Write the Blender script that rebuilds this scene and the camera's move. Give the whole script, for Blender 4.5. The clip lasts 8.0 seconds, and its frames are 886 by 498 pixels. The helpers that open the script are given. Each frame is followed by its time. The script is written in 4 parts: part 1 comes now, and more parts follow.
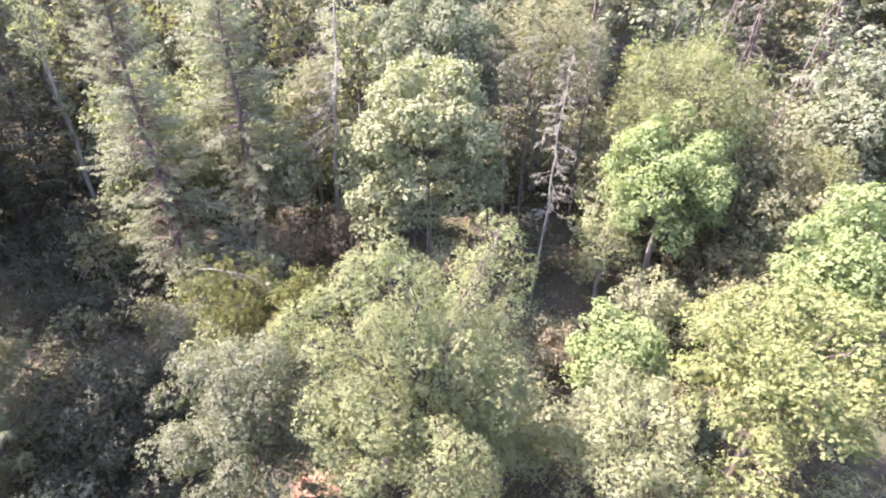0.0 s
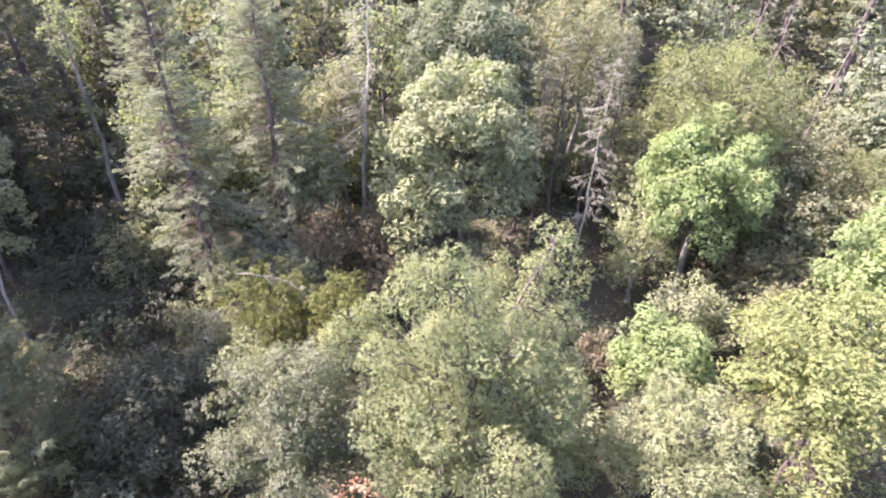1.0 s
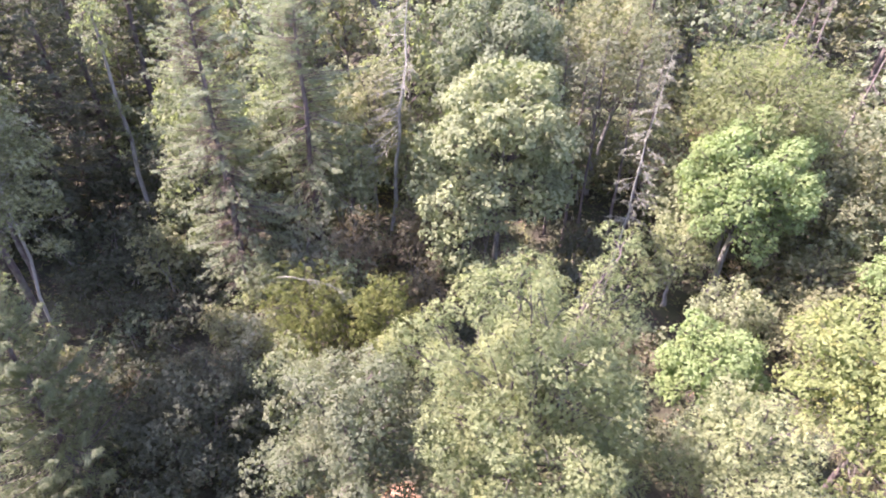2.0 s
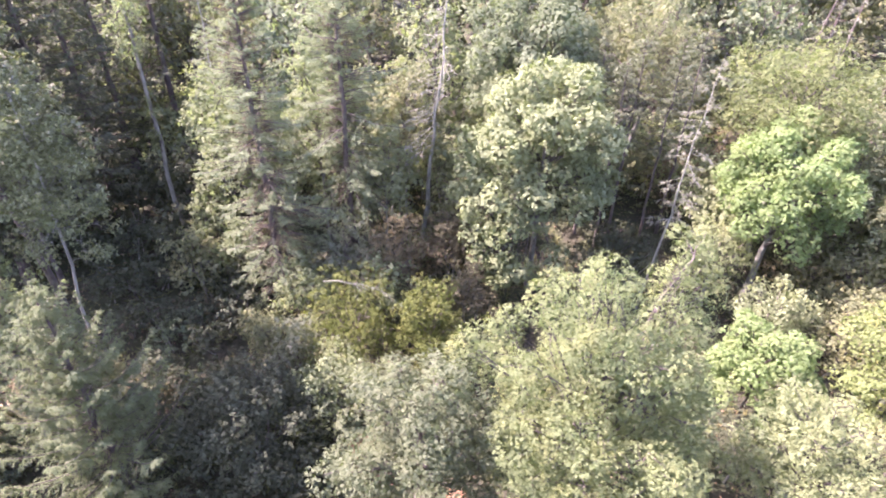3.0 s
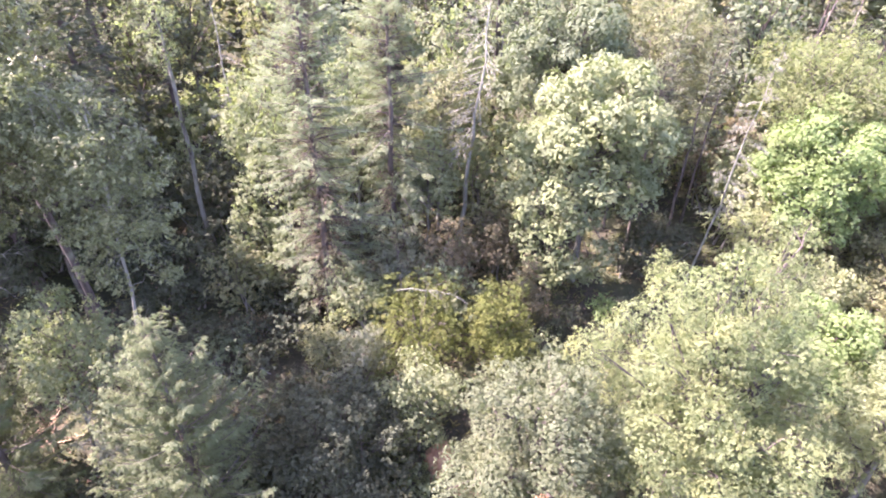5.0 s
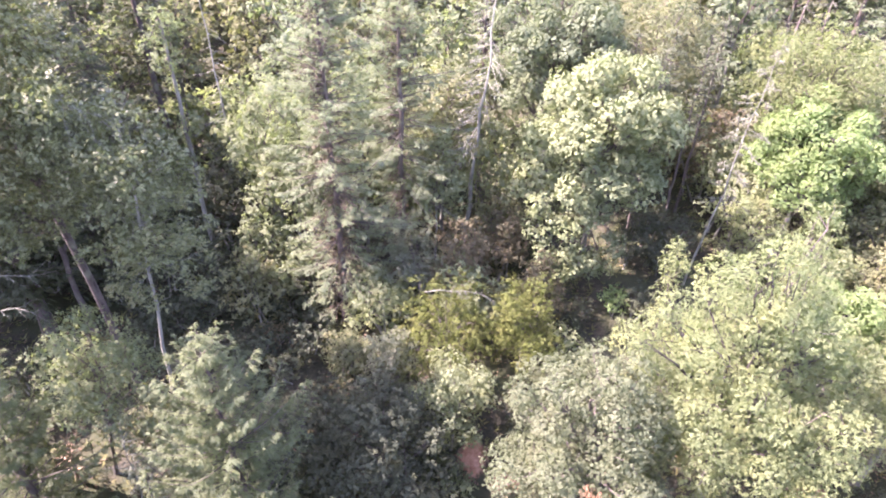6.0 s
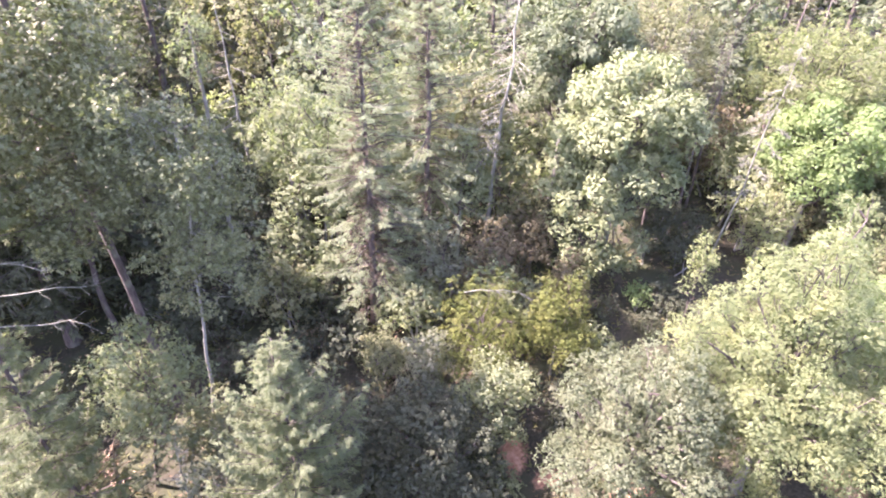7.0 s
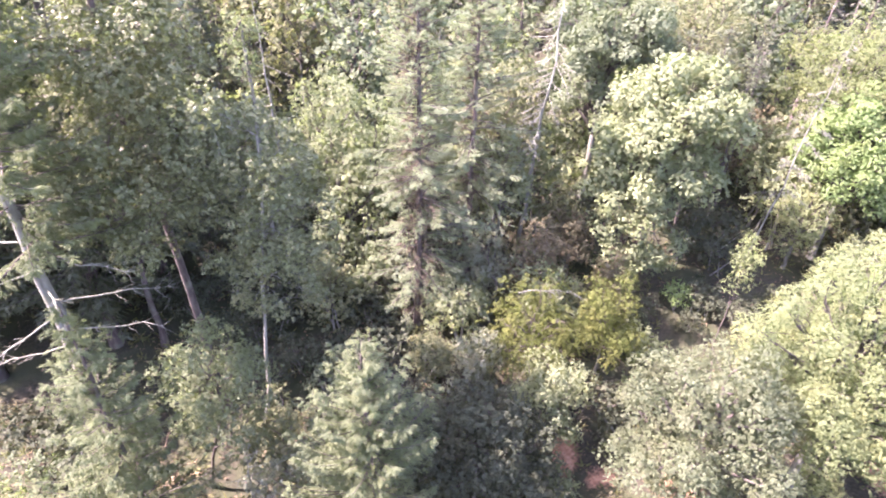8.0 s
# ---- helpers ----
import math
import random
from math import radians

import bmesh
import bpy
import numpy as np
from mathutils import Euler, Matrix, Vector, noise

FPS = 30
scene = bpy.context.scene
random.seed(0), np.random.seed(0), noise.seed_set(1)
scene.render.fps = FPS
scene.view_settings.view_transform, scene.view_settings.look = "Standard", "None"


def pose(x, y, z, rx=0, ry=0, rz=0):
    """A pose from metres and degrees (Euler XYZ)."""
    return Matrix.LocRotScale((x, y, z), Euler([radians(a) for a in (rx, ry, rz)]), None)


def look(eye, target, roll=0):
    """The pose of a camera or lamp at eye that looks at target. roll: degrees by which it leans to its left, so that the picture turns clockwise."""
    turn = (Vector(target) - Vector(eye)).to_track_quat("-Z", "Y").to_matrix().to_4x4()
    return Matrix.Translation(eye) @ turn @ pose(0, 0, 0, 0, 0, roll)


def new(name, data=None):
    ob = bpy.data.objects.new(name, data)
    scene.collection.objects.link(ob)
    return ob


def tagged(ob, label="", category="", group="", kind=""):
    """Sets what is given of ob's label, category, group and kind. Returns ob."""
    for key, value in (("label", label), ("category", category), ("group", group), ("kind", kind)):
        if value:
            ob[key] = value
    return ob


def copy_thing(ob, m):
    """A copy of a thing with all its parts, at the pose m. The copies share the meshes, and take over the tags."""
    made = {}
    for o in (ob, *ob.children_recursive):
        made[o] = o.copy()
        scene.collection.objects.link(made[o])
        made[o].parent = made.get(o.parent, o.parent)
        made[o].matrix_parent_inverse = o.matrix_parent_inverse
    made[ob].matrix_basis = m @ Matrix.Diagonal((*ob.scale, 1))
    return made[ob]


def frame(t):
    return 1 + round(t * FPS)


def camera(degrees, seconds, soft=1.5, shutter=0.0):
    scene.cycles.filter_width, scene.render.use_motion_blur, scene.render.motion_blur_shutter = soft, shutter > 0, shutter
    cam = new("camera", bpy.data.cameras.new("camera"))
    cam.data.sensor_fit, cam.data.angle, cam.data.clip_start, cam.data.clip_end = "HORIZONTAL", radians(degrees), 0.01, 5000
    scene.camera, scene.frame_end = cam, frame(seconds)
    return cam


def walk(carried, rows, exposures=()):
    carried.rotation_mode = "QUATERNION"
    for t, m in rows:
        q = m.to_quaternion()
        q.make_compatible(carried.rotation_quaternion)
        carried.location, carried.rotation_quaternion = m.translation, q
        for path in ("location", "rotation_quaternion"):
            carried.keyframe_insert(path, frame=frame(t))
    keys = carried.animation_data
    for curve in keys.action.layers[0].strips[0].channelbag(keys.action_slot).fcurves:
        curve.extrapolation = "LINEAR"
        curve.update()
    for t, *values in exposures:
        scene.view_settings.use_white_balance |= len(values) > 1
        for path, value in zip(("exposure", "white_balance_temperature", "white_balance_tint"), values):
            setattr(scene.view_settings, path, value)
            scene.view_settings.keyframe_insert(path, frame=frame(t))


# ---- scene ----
cam = camera(75.4, 8.0, soft=1.88, shutter=0.4)
PATH = [
    (0, (1.848, -0.002, 29.819), (1.786, 1.664, 28.714), 0.2),
    (0.5, (0.668, 0.217, 29.819), (0.611, 1.882, 28.713), 0.4),
    (1, (-0.615, 0.472, 29.836), (-0.67, 2.136, 28.727), 0.4),
    (1.5, (-1.963, 0.709, 29.82), (-2.015, 2.371, 28.71), 0.5),
    (1.7, (-2.564, 0.818, 29.814), (-2.612, 2.479, 28.701), 0.7),
    (2.8, (-6.294, 1.178, 29.739), (-6.298, 2.839, 28.625), 1.3),
    (3, (-6.926, 1.259, 29.713), (-6.926, 2.92, 28.598), 1.3),
    (3.5, (-8.573, 1.409, 29.642), (-8.547, 3.069, 28.528), 1.4),
    (4, (-10.28, 1.602, 29.566), (-10.214, 3.262, 28.453), 1.4),
    (4.5, (-12.028, 1.773, 29.517), (-11.913, 3.433, 28.406), 1.4),
    (4.7, (-12.736, 1.873, 29.511), (-12.599, 3.53, 28.399), 1.4),
    (5.8, (-16.686, 2.388, 29.586), (-16.403, 4.023, 28.47), 1.4),
    (6, (-17.37, 2.425, 29.579), (-17.062, 4.058, 28.466), 1.3),
    (6.5, (-19.053, 2.669, 29.586), (-18.696, 4.292, 28.475), 1.3),
    (7, (-20.697, 2.976, 29.631), (-20.315, 4.594, 28.519), 1.3),
    (7.5, (-22.352, 3.335, 29.653), (-21.958, 4.949, 28.54), 1.5),
    (8, (-24.092, 3.746, 29.627), (-23.683, 5.356, 28.514), 1.8),
]
SKY_STRENGTH, SUN_STRENGTH, STOPS = 0.12, 3.9, 3.66
walk(cam, [(t, look(eye, target, roll)) for t, eye, target, roll in PATH],
     [(t, STOPS + lift, 6480, 61) for t, lift in ((0.0, 0.06), (1.5, -0.16), (3.0, 0.08), (4.0, 0.22), (4.7, 0.26), (6.0, 0.24), (8.0, 0.3))])

# ---- world, sun and exposure ----
SUN_AZ, SUN_EL = radians(168.0), radians(51.0)      # azimuth counted from +x towards +y
world = bpy.data.worlds.new("sky_world")
world.use_nodes = True
scene.world = world
wn = world.node_tree
sky = wn.nodes.new("ShaderNodeTexSky")
sky.sky_type, sky.sun_disc = "NISHITA", False
sky.sun_elevation, sky.sun_rotation = SUN_EL, radians(90.0) - SUN_AZ
sky.air_density, sky.dust_density = 1.2, 1.6
wn.links.new(sky.outputs["Color"], wn.nodes["Background"].inputs["Color"])
wn.nodes["Background"].inputs["Strength"].default_value = SKY_STRENGTH
sun_data = bpy.data.lights.new("sun", "SUN")
sun_data.energy, sun_data.angle, sun_data.color = SUN_STRENGTH, radians(0.5), (1.0, 0.95, 0.86)
sun_lamp = new("sun", sun_data)
to_sun = Vector((math.cos(SUN_EL) * math.cos(SUN_AZ), math.cos(SUN_EL) * math.sin(SUN_AZ), math.sin(SUN_EL)))
sun_lamp.matrix_world = look(to_sun * 120 + Vector((-5, 25, 0)), (-5, 25, 0))


# ---- materials ----
def start_material(name):
    m = bpy.data.materials.new(name)
    m.use_nodes = True
    nt = m.node_tree
    nt.nodes.clear()
    return m, nt, nt.nodes.new("ShaderNodeOutputMaterial")


def noise_node(nt, scale, detail=3.0, rough=0.55, stretch=None, coord="Object"):
    tc = nt.nodes.new("ShaderNodeTexCoord")
    n = nt.nodes.new("ShaderNodeTexNoise")
    n.inputs["Scale"].default_value = scale
    n.inputs["Detail"].default_value = detail
    n.inputs["Roughness"].default_value = rough
    if stretch:
        mp = nt.nodes.new("ShaderNodeMapping")
        mp.inputs["Scale"].default_value = stretch
        nt.links.new(tc.outputs[coord], mp.inputs["Vector"])
        nt.links.new(mp.outputs["Vector"], n.inputs["Vector"])
    else:
        nt.links.new(tc.outputs[coord], n.inputs["Vector"])
    return n


def ramp_node(nt, source, stops):
    r = nt.nodes.new("ShaderNodeValToRGB")
    while len(r.color_ramp.elements) < len(stops):
        r.color_ramp.elements.new(0.5)
    for e, (p, c) in zip(r.color_ramp.elements, stops):
        e.position, e.color = p, (*c, 1)
    nt.links.new(source, r.inputs["Fac"])
    return r


def mix_colour(nt, fac, a, b, blend="MIX"):
    mx = nt.nodes.new("ShaderNodeMix")
    mx.data_type, mx.blend_type = "RGBA", blend
    for value, socket in ((fac, mx.inputs[0]), (a, mx.inputs[6]), (b, mx.inputs[7])):
        if isinstance(value, (int, float)):
            socket.default_value = value
        elif isinstance(value, tuple):
            socket.default_value = (*value, 1)
        else:
            nt.links.new(value, socket)
    return mx.outputs[2]


def leaf_material(name, dark, light, accent, glow, thin=0.35, rough=0.65, spec=0.06, accent_share=0.25):
    """Foliage: every leaf a little different, sprays of the crown shifted to an accent colour, light passing through."""
    m, nt, out = start_material(name)
    dark, light, accent = (tuple(0.97 * c + 0.03 * (0.3 * col[0] + 0.6 * col[1] + 0.1 * col[2]) for c in col) for col in (dark, light, accent))
    geo = nt.nodes.new("ShaderNodeNewGeometry")
    per_leaf = ramp_node(nt, geo.outputs["Random Per Island"], [(0.0, tuple(0.4 * c + 0.6 * d for c, d in zip(dark, light))), (1.0, tuple(1.05 * c for c in light))])
    big = noise_node(nt, 0.55, 2.0)
    patch = ramp_node(nt, big.outputs["Fac"], [(0.62 - accent_share * 0.5, (0, 0, 0)), (0.78 - accent_share * 0.3, (1, 1, 1))])
    col = mix_colour(nt, patch.outputs["Color"], per_leaf.outputs["Color"], accent)
    fine = noise_node(nt, 2.3, 4.0, 0.6)
    var = ramp_node(nt, fine.outputs["Fac"], [(0.32, (0.78, 0.78, 0.78)), (0.68, (1.14, 1.14, 1.14))])
    col = mix_colour(nt, 1.0, col, var.outputs["Color"], "MULTIPLY")
    b = nt.nodes.new("ShaderNodeBsdfPrincipled")
    b.inputs["Roughness"].default_value = rough
    b.inputs["Specular IOR Level"].default_value = spec
    nt.links.new(col, b.inputs["Base Color"])
    tr = nt.nodes.new("ShaderNodeBsdfTranslucent")
    nt.links.new(mix_colour(nt, 1.0, col, glow, "MULTIPLY"), tr.inputs["Color"])
    mix = nt.nodes.new("ShaderNodeMixShader")
    mix.inputs[0].default_value = thin + 0.08
    nt.links.new(b.outputs[0], mix.inputs[1])
    nt.links.new(tr.outputs[0], mix.inputs[2])
    nt.links.new(mix.outputs[0], out.inputs["Surface"])
    return m


def bark_material(name, dark, light, moss=None, scale=6.0, rough=0.9, bump=0.5):
    m, nt, out = start_material(name)
    grain = noise_node(nt, scale, 6.0, 0.65, (1, 1, 0.18))
    col = ramp_node(nt, grain.outputs["Fac"], [(0.32, dark), (0.62, light)]).outputs["Color"]
    if moss:
        big = noise_node(nt, 1.1, 3.0)
        col = mix_colour(nt, ramp_node(nt, big.outputs["Fac"], [(0.5, (0, 0, 0)), (0.66, (1, 1, 1))]).outputs["Color"], col, moss)
    b = nt.nodes.new("ShaderNodeBsdfPrincipled")
    b.inputs["Roughness"].default_value = rough
    b.inputs["Specular IOR Level"].default_value = 0.2
    nt.links.new(col, b.inputs["Base Color"])
    bp = nt.nodes.new("ShaderNodeBump")
    bp.inputs["Strength"].default_value, bp.inputs["Distance"].default_value = bump, 0.04
    nt.links.new(grain.outputs["Fac"], bp.inputs["Height"])
    nt.links.new(bp.outputs["Normal"], b.inputs["Normal"])
    nt.links.new(b.outputs[0], out.inputs["Surface"])
    return m


def ground_material():
    m, nt, out = start_material("forest_floor")
    litter = noise_node(nt, 5.0, 8.0, 0.7)
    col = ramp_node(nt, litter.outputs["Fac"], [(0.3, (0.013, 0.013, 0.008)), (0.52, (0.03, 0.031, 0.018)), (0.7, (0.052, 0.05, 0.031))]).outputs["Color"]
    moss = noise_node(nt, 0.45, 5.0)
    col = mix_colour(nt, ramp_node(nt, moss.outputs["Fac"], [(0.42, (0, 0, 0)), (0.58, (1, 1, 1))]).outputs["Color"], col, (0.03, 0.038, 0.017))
    # bare reddish earth along an old track
    soil = noise_node(nt, 2.6, 7.0, 0.7)
    earth = ramp_node(nt, soil.outputs["Fac"], [(0.3, (0.16, 0.08, 0.042)), (0.55, (0.30, 0.175, 0.098)), (0.75, (0.38, 0.265, 0.175))]).outputs["Color"]
    attr = nt.nodes.new("ShaderNodeAttribute")
    attr.attribute_name = "bare"
    edge = nt.nodes.new("ShaderNodeMath")
    edge.operation = "MULTIPLY_ADD"
    edge.inputs[1].default_value = 0.7
    nt.links.new(litter.outputs["Fac"], edge.inputs[0])
    nt.links.new(attr.outputs["Fac"], edge.inputs[2])
    col = mix_colour(nt, ramp_node(nt, edge.outputs[0], [(0.62, (0, 0, 0)), (0.85, (1, 1, 1))]).outputs["Color"], col, earth)
    b = nt.nodes.new("ShaderNodeBsdfPrincipled")
    b.inputs["Roughness"].default_value = 0.95
    b.inputs["Specular IOR Level"].default_value = 0.15
    nt.links.new(col, b.inputs["Base Color"])
    bp = nt.nodes.new("ShaderNodeBump")
    bp.inputs["Strength"].default_value, bp.inputs["Distance"].default_value = 0.8, 0.08
    nt.links.new(litter.outputs["Fac"], bp.inputs["Height"])
    nt.links.new(bp.outputs["Normal"], b.inputs["Normal"])
    nt.links.new(b.outputs[0], out.inputs["Surface"])
    return m


GLOW = (1.22, 1.42, 0.78)
LEAF = {
    "maple_pale": leaf_material("maple_leaf_pale", (0.075, 0.104, 0.05), (0.142, 0.178, 0.086), (0.122, 0.158, 0.066), GLOW, 0.26),
    "maple_green": leaf_material("maple_leaf_green", (0.075, 0.125, 0.045), (0.136, 0.206, 0.078), (0.146, 0.202, 0.074), GLOW, 0.42),
    "maple_blue": leaf_material("maple_leaf_dark", (0.046, 0.07, 0.04), (0.1, 0.132, 0.074), (0.086, 0.114, 0.054), GLOW, 0.3),
    "maple_yellow": leaf_material("maple_leaf_yellowing", (0.076, 0.114, 0.04), (0.142, 0.184, 0.066), (0.178, 0.182, 0.052), GLOW, 0.42, accent_share=0.12),
    "ash": leaf_material("ash_leaflet", (0.068, 0.104, 0.043), (0.135, 0.173, 0.077), (0.146, 0.17, 0.066), GLOW, 0.4),
    "oak": leaf_material("oak_leaf", (0.046, 0.066, 0.034), (0.09, 0.116, 0.06), (0.08, 0.095, 0.046), GLOW, 0.35, 0.55, 0.12),
    "willow": leaf_material("willow_leaf", (0.086, 0.118, 0.052), (0.152, 0.19, 0.088), (0.152, 0.176, 0.072), GLOW, 0.35),
    "olive": leaf_material("locust_leaflet", (0.054, 0.077, 0.029), (0.106, 0.136, 0.056), (0.118, 0.136, 0.054), GLOW, 0.38),
    "cotton": leaf_material("cottonwood_leaf", (0.042, 0.057, 0.026), (0.102, 0.126, 0.056), (0.108, 0.122, 0.05), GLOW, 0.2, 0.45, 0.16),
    "alder": leaf_material("alder_leaf", (0.067, 0.095, 0.048), (0.136, 0.17, 0.092), (0.134, 0.16, 0.078), GLOW, 0.4),
    "shrub": leaf_material("shrub_leaf", (0.052, 0.07, 0.034), (0.118, 0.138, 0.07), (0.128, 0.13, 0.054), GLOW, 0.3),
    "alder_grey": leaf_material("grey_alder_leaf", (0.072, 0.094, 0.058), (0.15, 0.174, 0.112), (0.13, 0.15, 0.085), GLOW, 0.35),
    # shrub leaf darkened in its colour to stand in for shade
    "shrub_shaded": leaf_material("shaded_shrub_leaf", (0.026, 0.036, 0.02), (0.056, 0.07, 0.04), (0.054, 0.06, 0.03), GLOW, 0.2),
    "shrub_pale": leaf_material("shrub_leaf_pale", (0.08, 0.11, 0.05), (0.15, 0.184, 0.096), (0.146, 0.174, 0.07), GLOW, 0.35),
    "shrub_tan": leaf_material("shrub_leaf_tan", (0.05, 0.054, 0.03), (0.1, 0.104, 0.058), (0.106, 0.094, 0.052), (1.4, 1.3, 0.8), 0.3, accent_share=0.4),
    "yew": leaf_material("yew_spray", (0.036, 0.05, 0.012), (0.076, 0.098, 0.026), (0.086, 0.096, 0.026), GLOW, 0.3),
    "fir": leaf_material("fir_needles", (0.068, 0.098, 0.054), (0.138, 0.18, 0.1), (0.126, 0.158, 0.08), GLOW, 0.35, 0.6, 0.08),
    "fir_young": leaf_material("young_fir_needles", (0.06, 0.082, 0.036), (0.13, 0.155, 0.07), (0.12, 0.14, 0.055), GLOW, 0.35, 0.6, 0.08),
    "fir_blue": leaf_material("blue_green_fir_needles", (0.054, 0.08, 0.041), (0.12, 0.153, 0.078), (0.106, 0.134, 0.06), GLOW, 0.44, 0.6, 0.08),
    # dark fir needles, lowered further in colour to imitate shade inside the stand
    "fir_dark_shaded": leaf_material("dark_shaded_fir_needles", (0.036, 0.05, 0.03), (0.08, 0.1, 0.058), (0.074, 0.09, 0.044), GLOW, 0.3, 0.6, 0.08),
    "fir_dead": leaf_material("dead_needles", (0.048, 0.044, 0.03), (0.098, 0.086, 0.058), (0.098, 0.076, 0.05), (1.2, 1.1, 0.9), 0.2, 0.7, 0.1),
    "lichen": leaf_material("lichen_tufts", (0.078, 0.088, 0.058), (0.145, 0.162, 0.108), (0.12, 0.132, 0.088), (1.2, 1.2, 1.0), 0.25, 0.9, 0.1),
    "fern": leaf_material("fern_and_bramble", (0.045, 0.06, 0.02), (0.10, 0.115, 0.045), (0.13, 0.11, 0.045), GLOW, 0.3),
    "litter": leaf_material("dry_leaf", (0.06, 0.043, 0.024), (0.14, 0.105, 0.062), (0.16, 0.11, 0.06), (1.2, 1.1, 0.8), 0.15, 0.8, 0.2),
}
BARK = {
    "fir": bark_material("fir_bark", (0.03, 0.026, 0.021), (0.085, 0.074, 0.059), (0.10, 0.11, 0.075)),
    "grey": bark_material("grey_bark", (0.058, 0.063, 0.048), (0.16, 0.172, 0.134), (0.10, 0.11, 0.07)),
    "pale": bark_material("pale_smooth_bark", (0.096, 0.104, 0.08), (0.21, 0.226, 0.176), None, 4.0, 0.8, 0.25),
    "dead": bark_material("weathered_dead_wood", (0.082, 0.091, 0.066), (0.195, 0.213, 0.156), None, 7.0, 0.9, 0.4),
    "dead_grey": bark_material("lichen_grey_dead_wood", (0.064, 0.071, 0.051), (0.155, 0.171, 0.124), None, 7.0, 0.9, 0.4),
    "tan": bark_material("broken_dry_wood", (0.13, 0.1, 0.055), (0.3, 0.235, 0.14), None, 7.0, 0.9, 0.4),
    "twig": bark_material("brown_twig", (0.03, 0.028, 0.022), (0.082, 0.076, 0.06), None, 9.0),
}


# ---- mesh helpers ----
def unit(v):
    return v / np.maximum(np.linalg.norm(v, axis=-1, keepdims=True), 1e-9)


def poly_mesh(name, verts, faces, material, smooth=False):
    """A mesh from vertices and one or several arrays of triangles or quads."""
    me = bpy.data.meshes.new(name)
    verts = np.asarray(verts, np.float32)
    faces = faces if isinstance(faces, list) else [faces]
    sizes = np.concatenate([np.full(len(f), f.shape[1], np.int32) for f in faces])
    loops = np.concatenate([np.asarray(f, np.int32).ravel() for f in faces])
    me.vertices.add(len(verts))
    me.vertices.foreach_set("co", verts.ravel())
    me.loops.add(len(loops))
    me.loops.foreach_set("vertex_index", loops)
    me.polygons.add(len(sizes))
    me.polygons.foreach_set("loop_start", np.concatenate([[0], np.cumsum(sizes)[:-1]]).astype(np.int32))
    if smooth:
        me.polygons.foreach_set("use_smooth", np.ones(len(sizes), bool))
    me.materials.append(material)
    me.update(calc_edges=True)
    me.validate()
    return me


def part(name, me, parent, label="", kind=""):
    ob = new(name, me)
    ob.parent = parent
    return tagged(ob, label, kind=kind)


def thing(name, x, y, z, label, category, group=""):
    ob = new(name)
    ob.location = (x, y, z)
    ob.empty_display_size = 0.5
    return tagged(ob, label, category, group)


class Pile:
    """Collects the faces of several pieces into one mesh."""

    def __init__(self):
        self.v, self.q, self.n = [], [], 0

    def add(self, v, q):
        self.v.append(v)
        self.q.append(q + self.n)
        self.n += len(v)

    def mesh(self, name, material, smooth=False):
        return poly_mesh(name, np.concatenate(self.v), self.q, material, smooth)


def tube(points, radii, sides=5):
    """A tapered tube along a line of points."""
    p, r = np.asarray(points, float), np.asarray(radii, float)
    d = unit(np.gradient(p, axis=0))
    ref = np.array([0.31, 0.95, 0.05]) if abs(d[0, 1]) < 0.8 else np.array([0.95, 0.2, 0.24])
    a = unit(np.cross(d, ref))
    b = np.cross(d, a)
    ang = np.arange(sides) * 2 * np.pi / sides
    ring = a[:, None] * np.cos(ang)[None, :, None] + b[:, None] * np.sin(ang)[None, :, None]
    v = (p[:, None] + ring * r[:, None, None]).reshape(-1, 3)
    k = np.arange(len(p) - 1)[:, None] * sides
    i = np.arange(sides)[None]
    j = (i + 1) % sides
    q = np.stack([k + i, k + j, k + sides + j, k + sides + i], -1).reshape(-1, 4)
    return v, q


def leaf_blades(base, way, normal, length, width):
    """One small pointed blade for every row."""
    way = unit(way)
    side = unit(np.cross(way, normal)) * width[:, None] * 0.5
    v = np.stack([base + side, base + way * length[:, None], base - side], 1)
    return v.reshape(-1, 3), np.arange(len(base) * 3).reshape(-1, 3)


def wobble(rng, scale):
    """A smooth random field on points, about -1 to 1."""
    k = rng.normal(size=(6, 3)) * scale
    ph = rng.uniform(0, 6.28, 6)
    return lambda p: np.sin(p @ k.T + ph).mean(1) * 1.8


def bent_line(rng, a, b, n, sag=0.0, kink=0.04):
    a, b = np.asarray(a, float), np.asarray(b, float)
    t = np.linspace(0, 1, n)[:, None]
    p = a + (b - a) * t
    size = np.linalg.norm(b - a)
    p[1:-1] += rng.normal(size=(n - 2, 3)) * size * kink
    p[:, 2] += np.sin(t[:, 0] * np.pi) * size * sag
    return p


# ---- lie of the land ----
def land(x, y):
    """Height of the ground: a level foot, then a slope that rises away."""
    x, y = np.asarray(x, float), np.asarray(y, float)
    s = np.clip((y - 21) / 12, 0, 1)
    z = 0.6 + 2.4 * s * s * (3 - 2 * s) + 0.11 * np.clip(y - 31, 0, 70)
    z = z + 0.22 * np.sin(x * 0.31 + y * 0.17) * np.sin(y * 0.27 - x * 0.11) + 0.12 * np.sin(x * 0.83 + 1.3) * np.sin(y * 0.71)
    return z


BARE = [(-11.5, 22.7, 0.9), (-9.9, 21.2, 0.7), (-6.2, 19.4, 1.0), (-5.2, 18.8, 0.8), (6.3, 17.2, 1.2), (-33.8, 25.9, 0.45)]


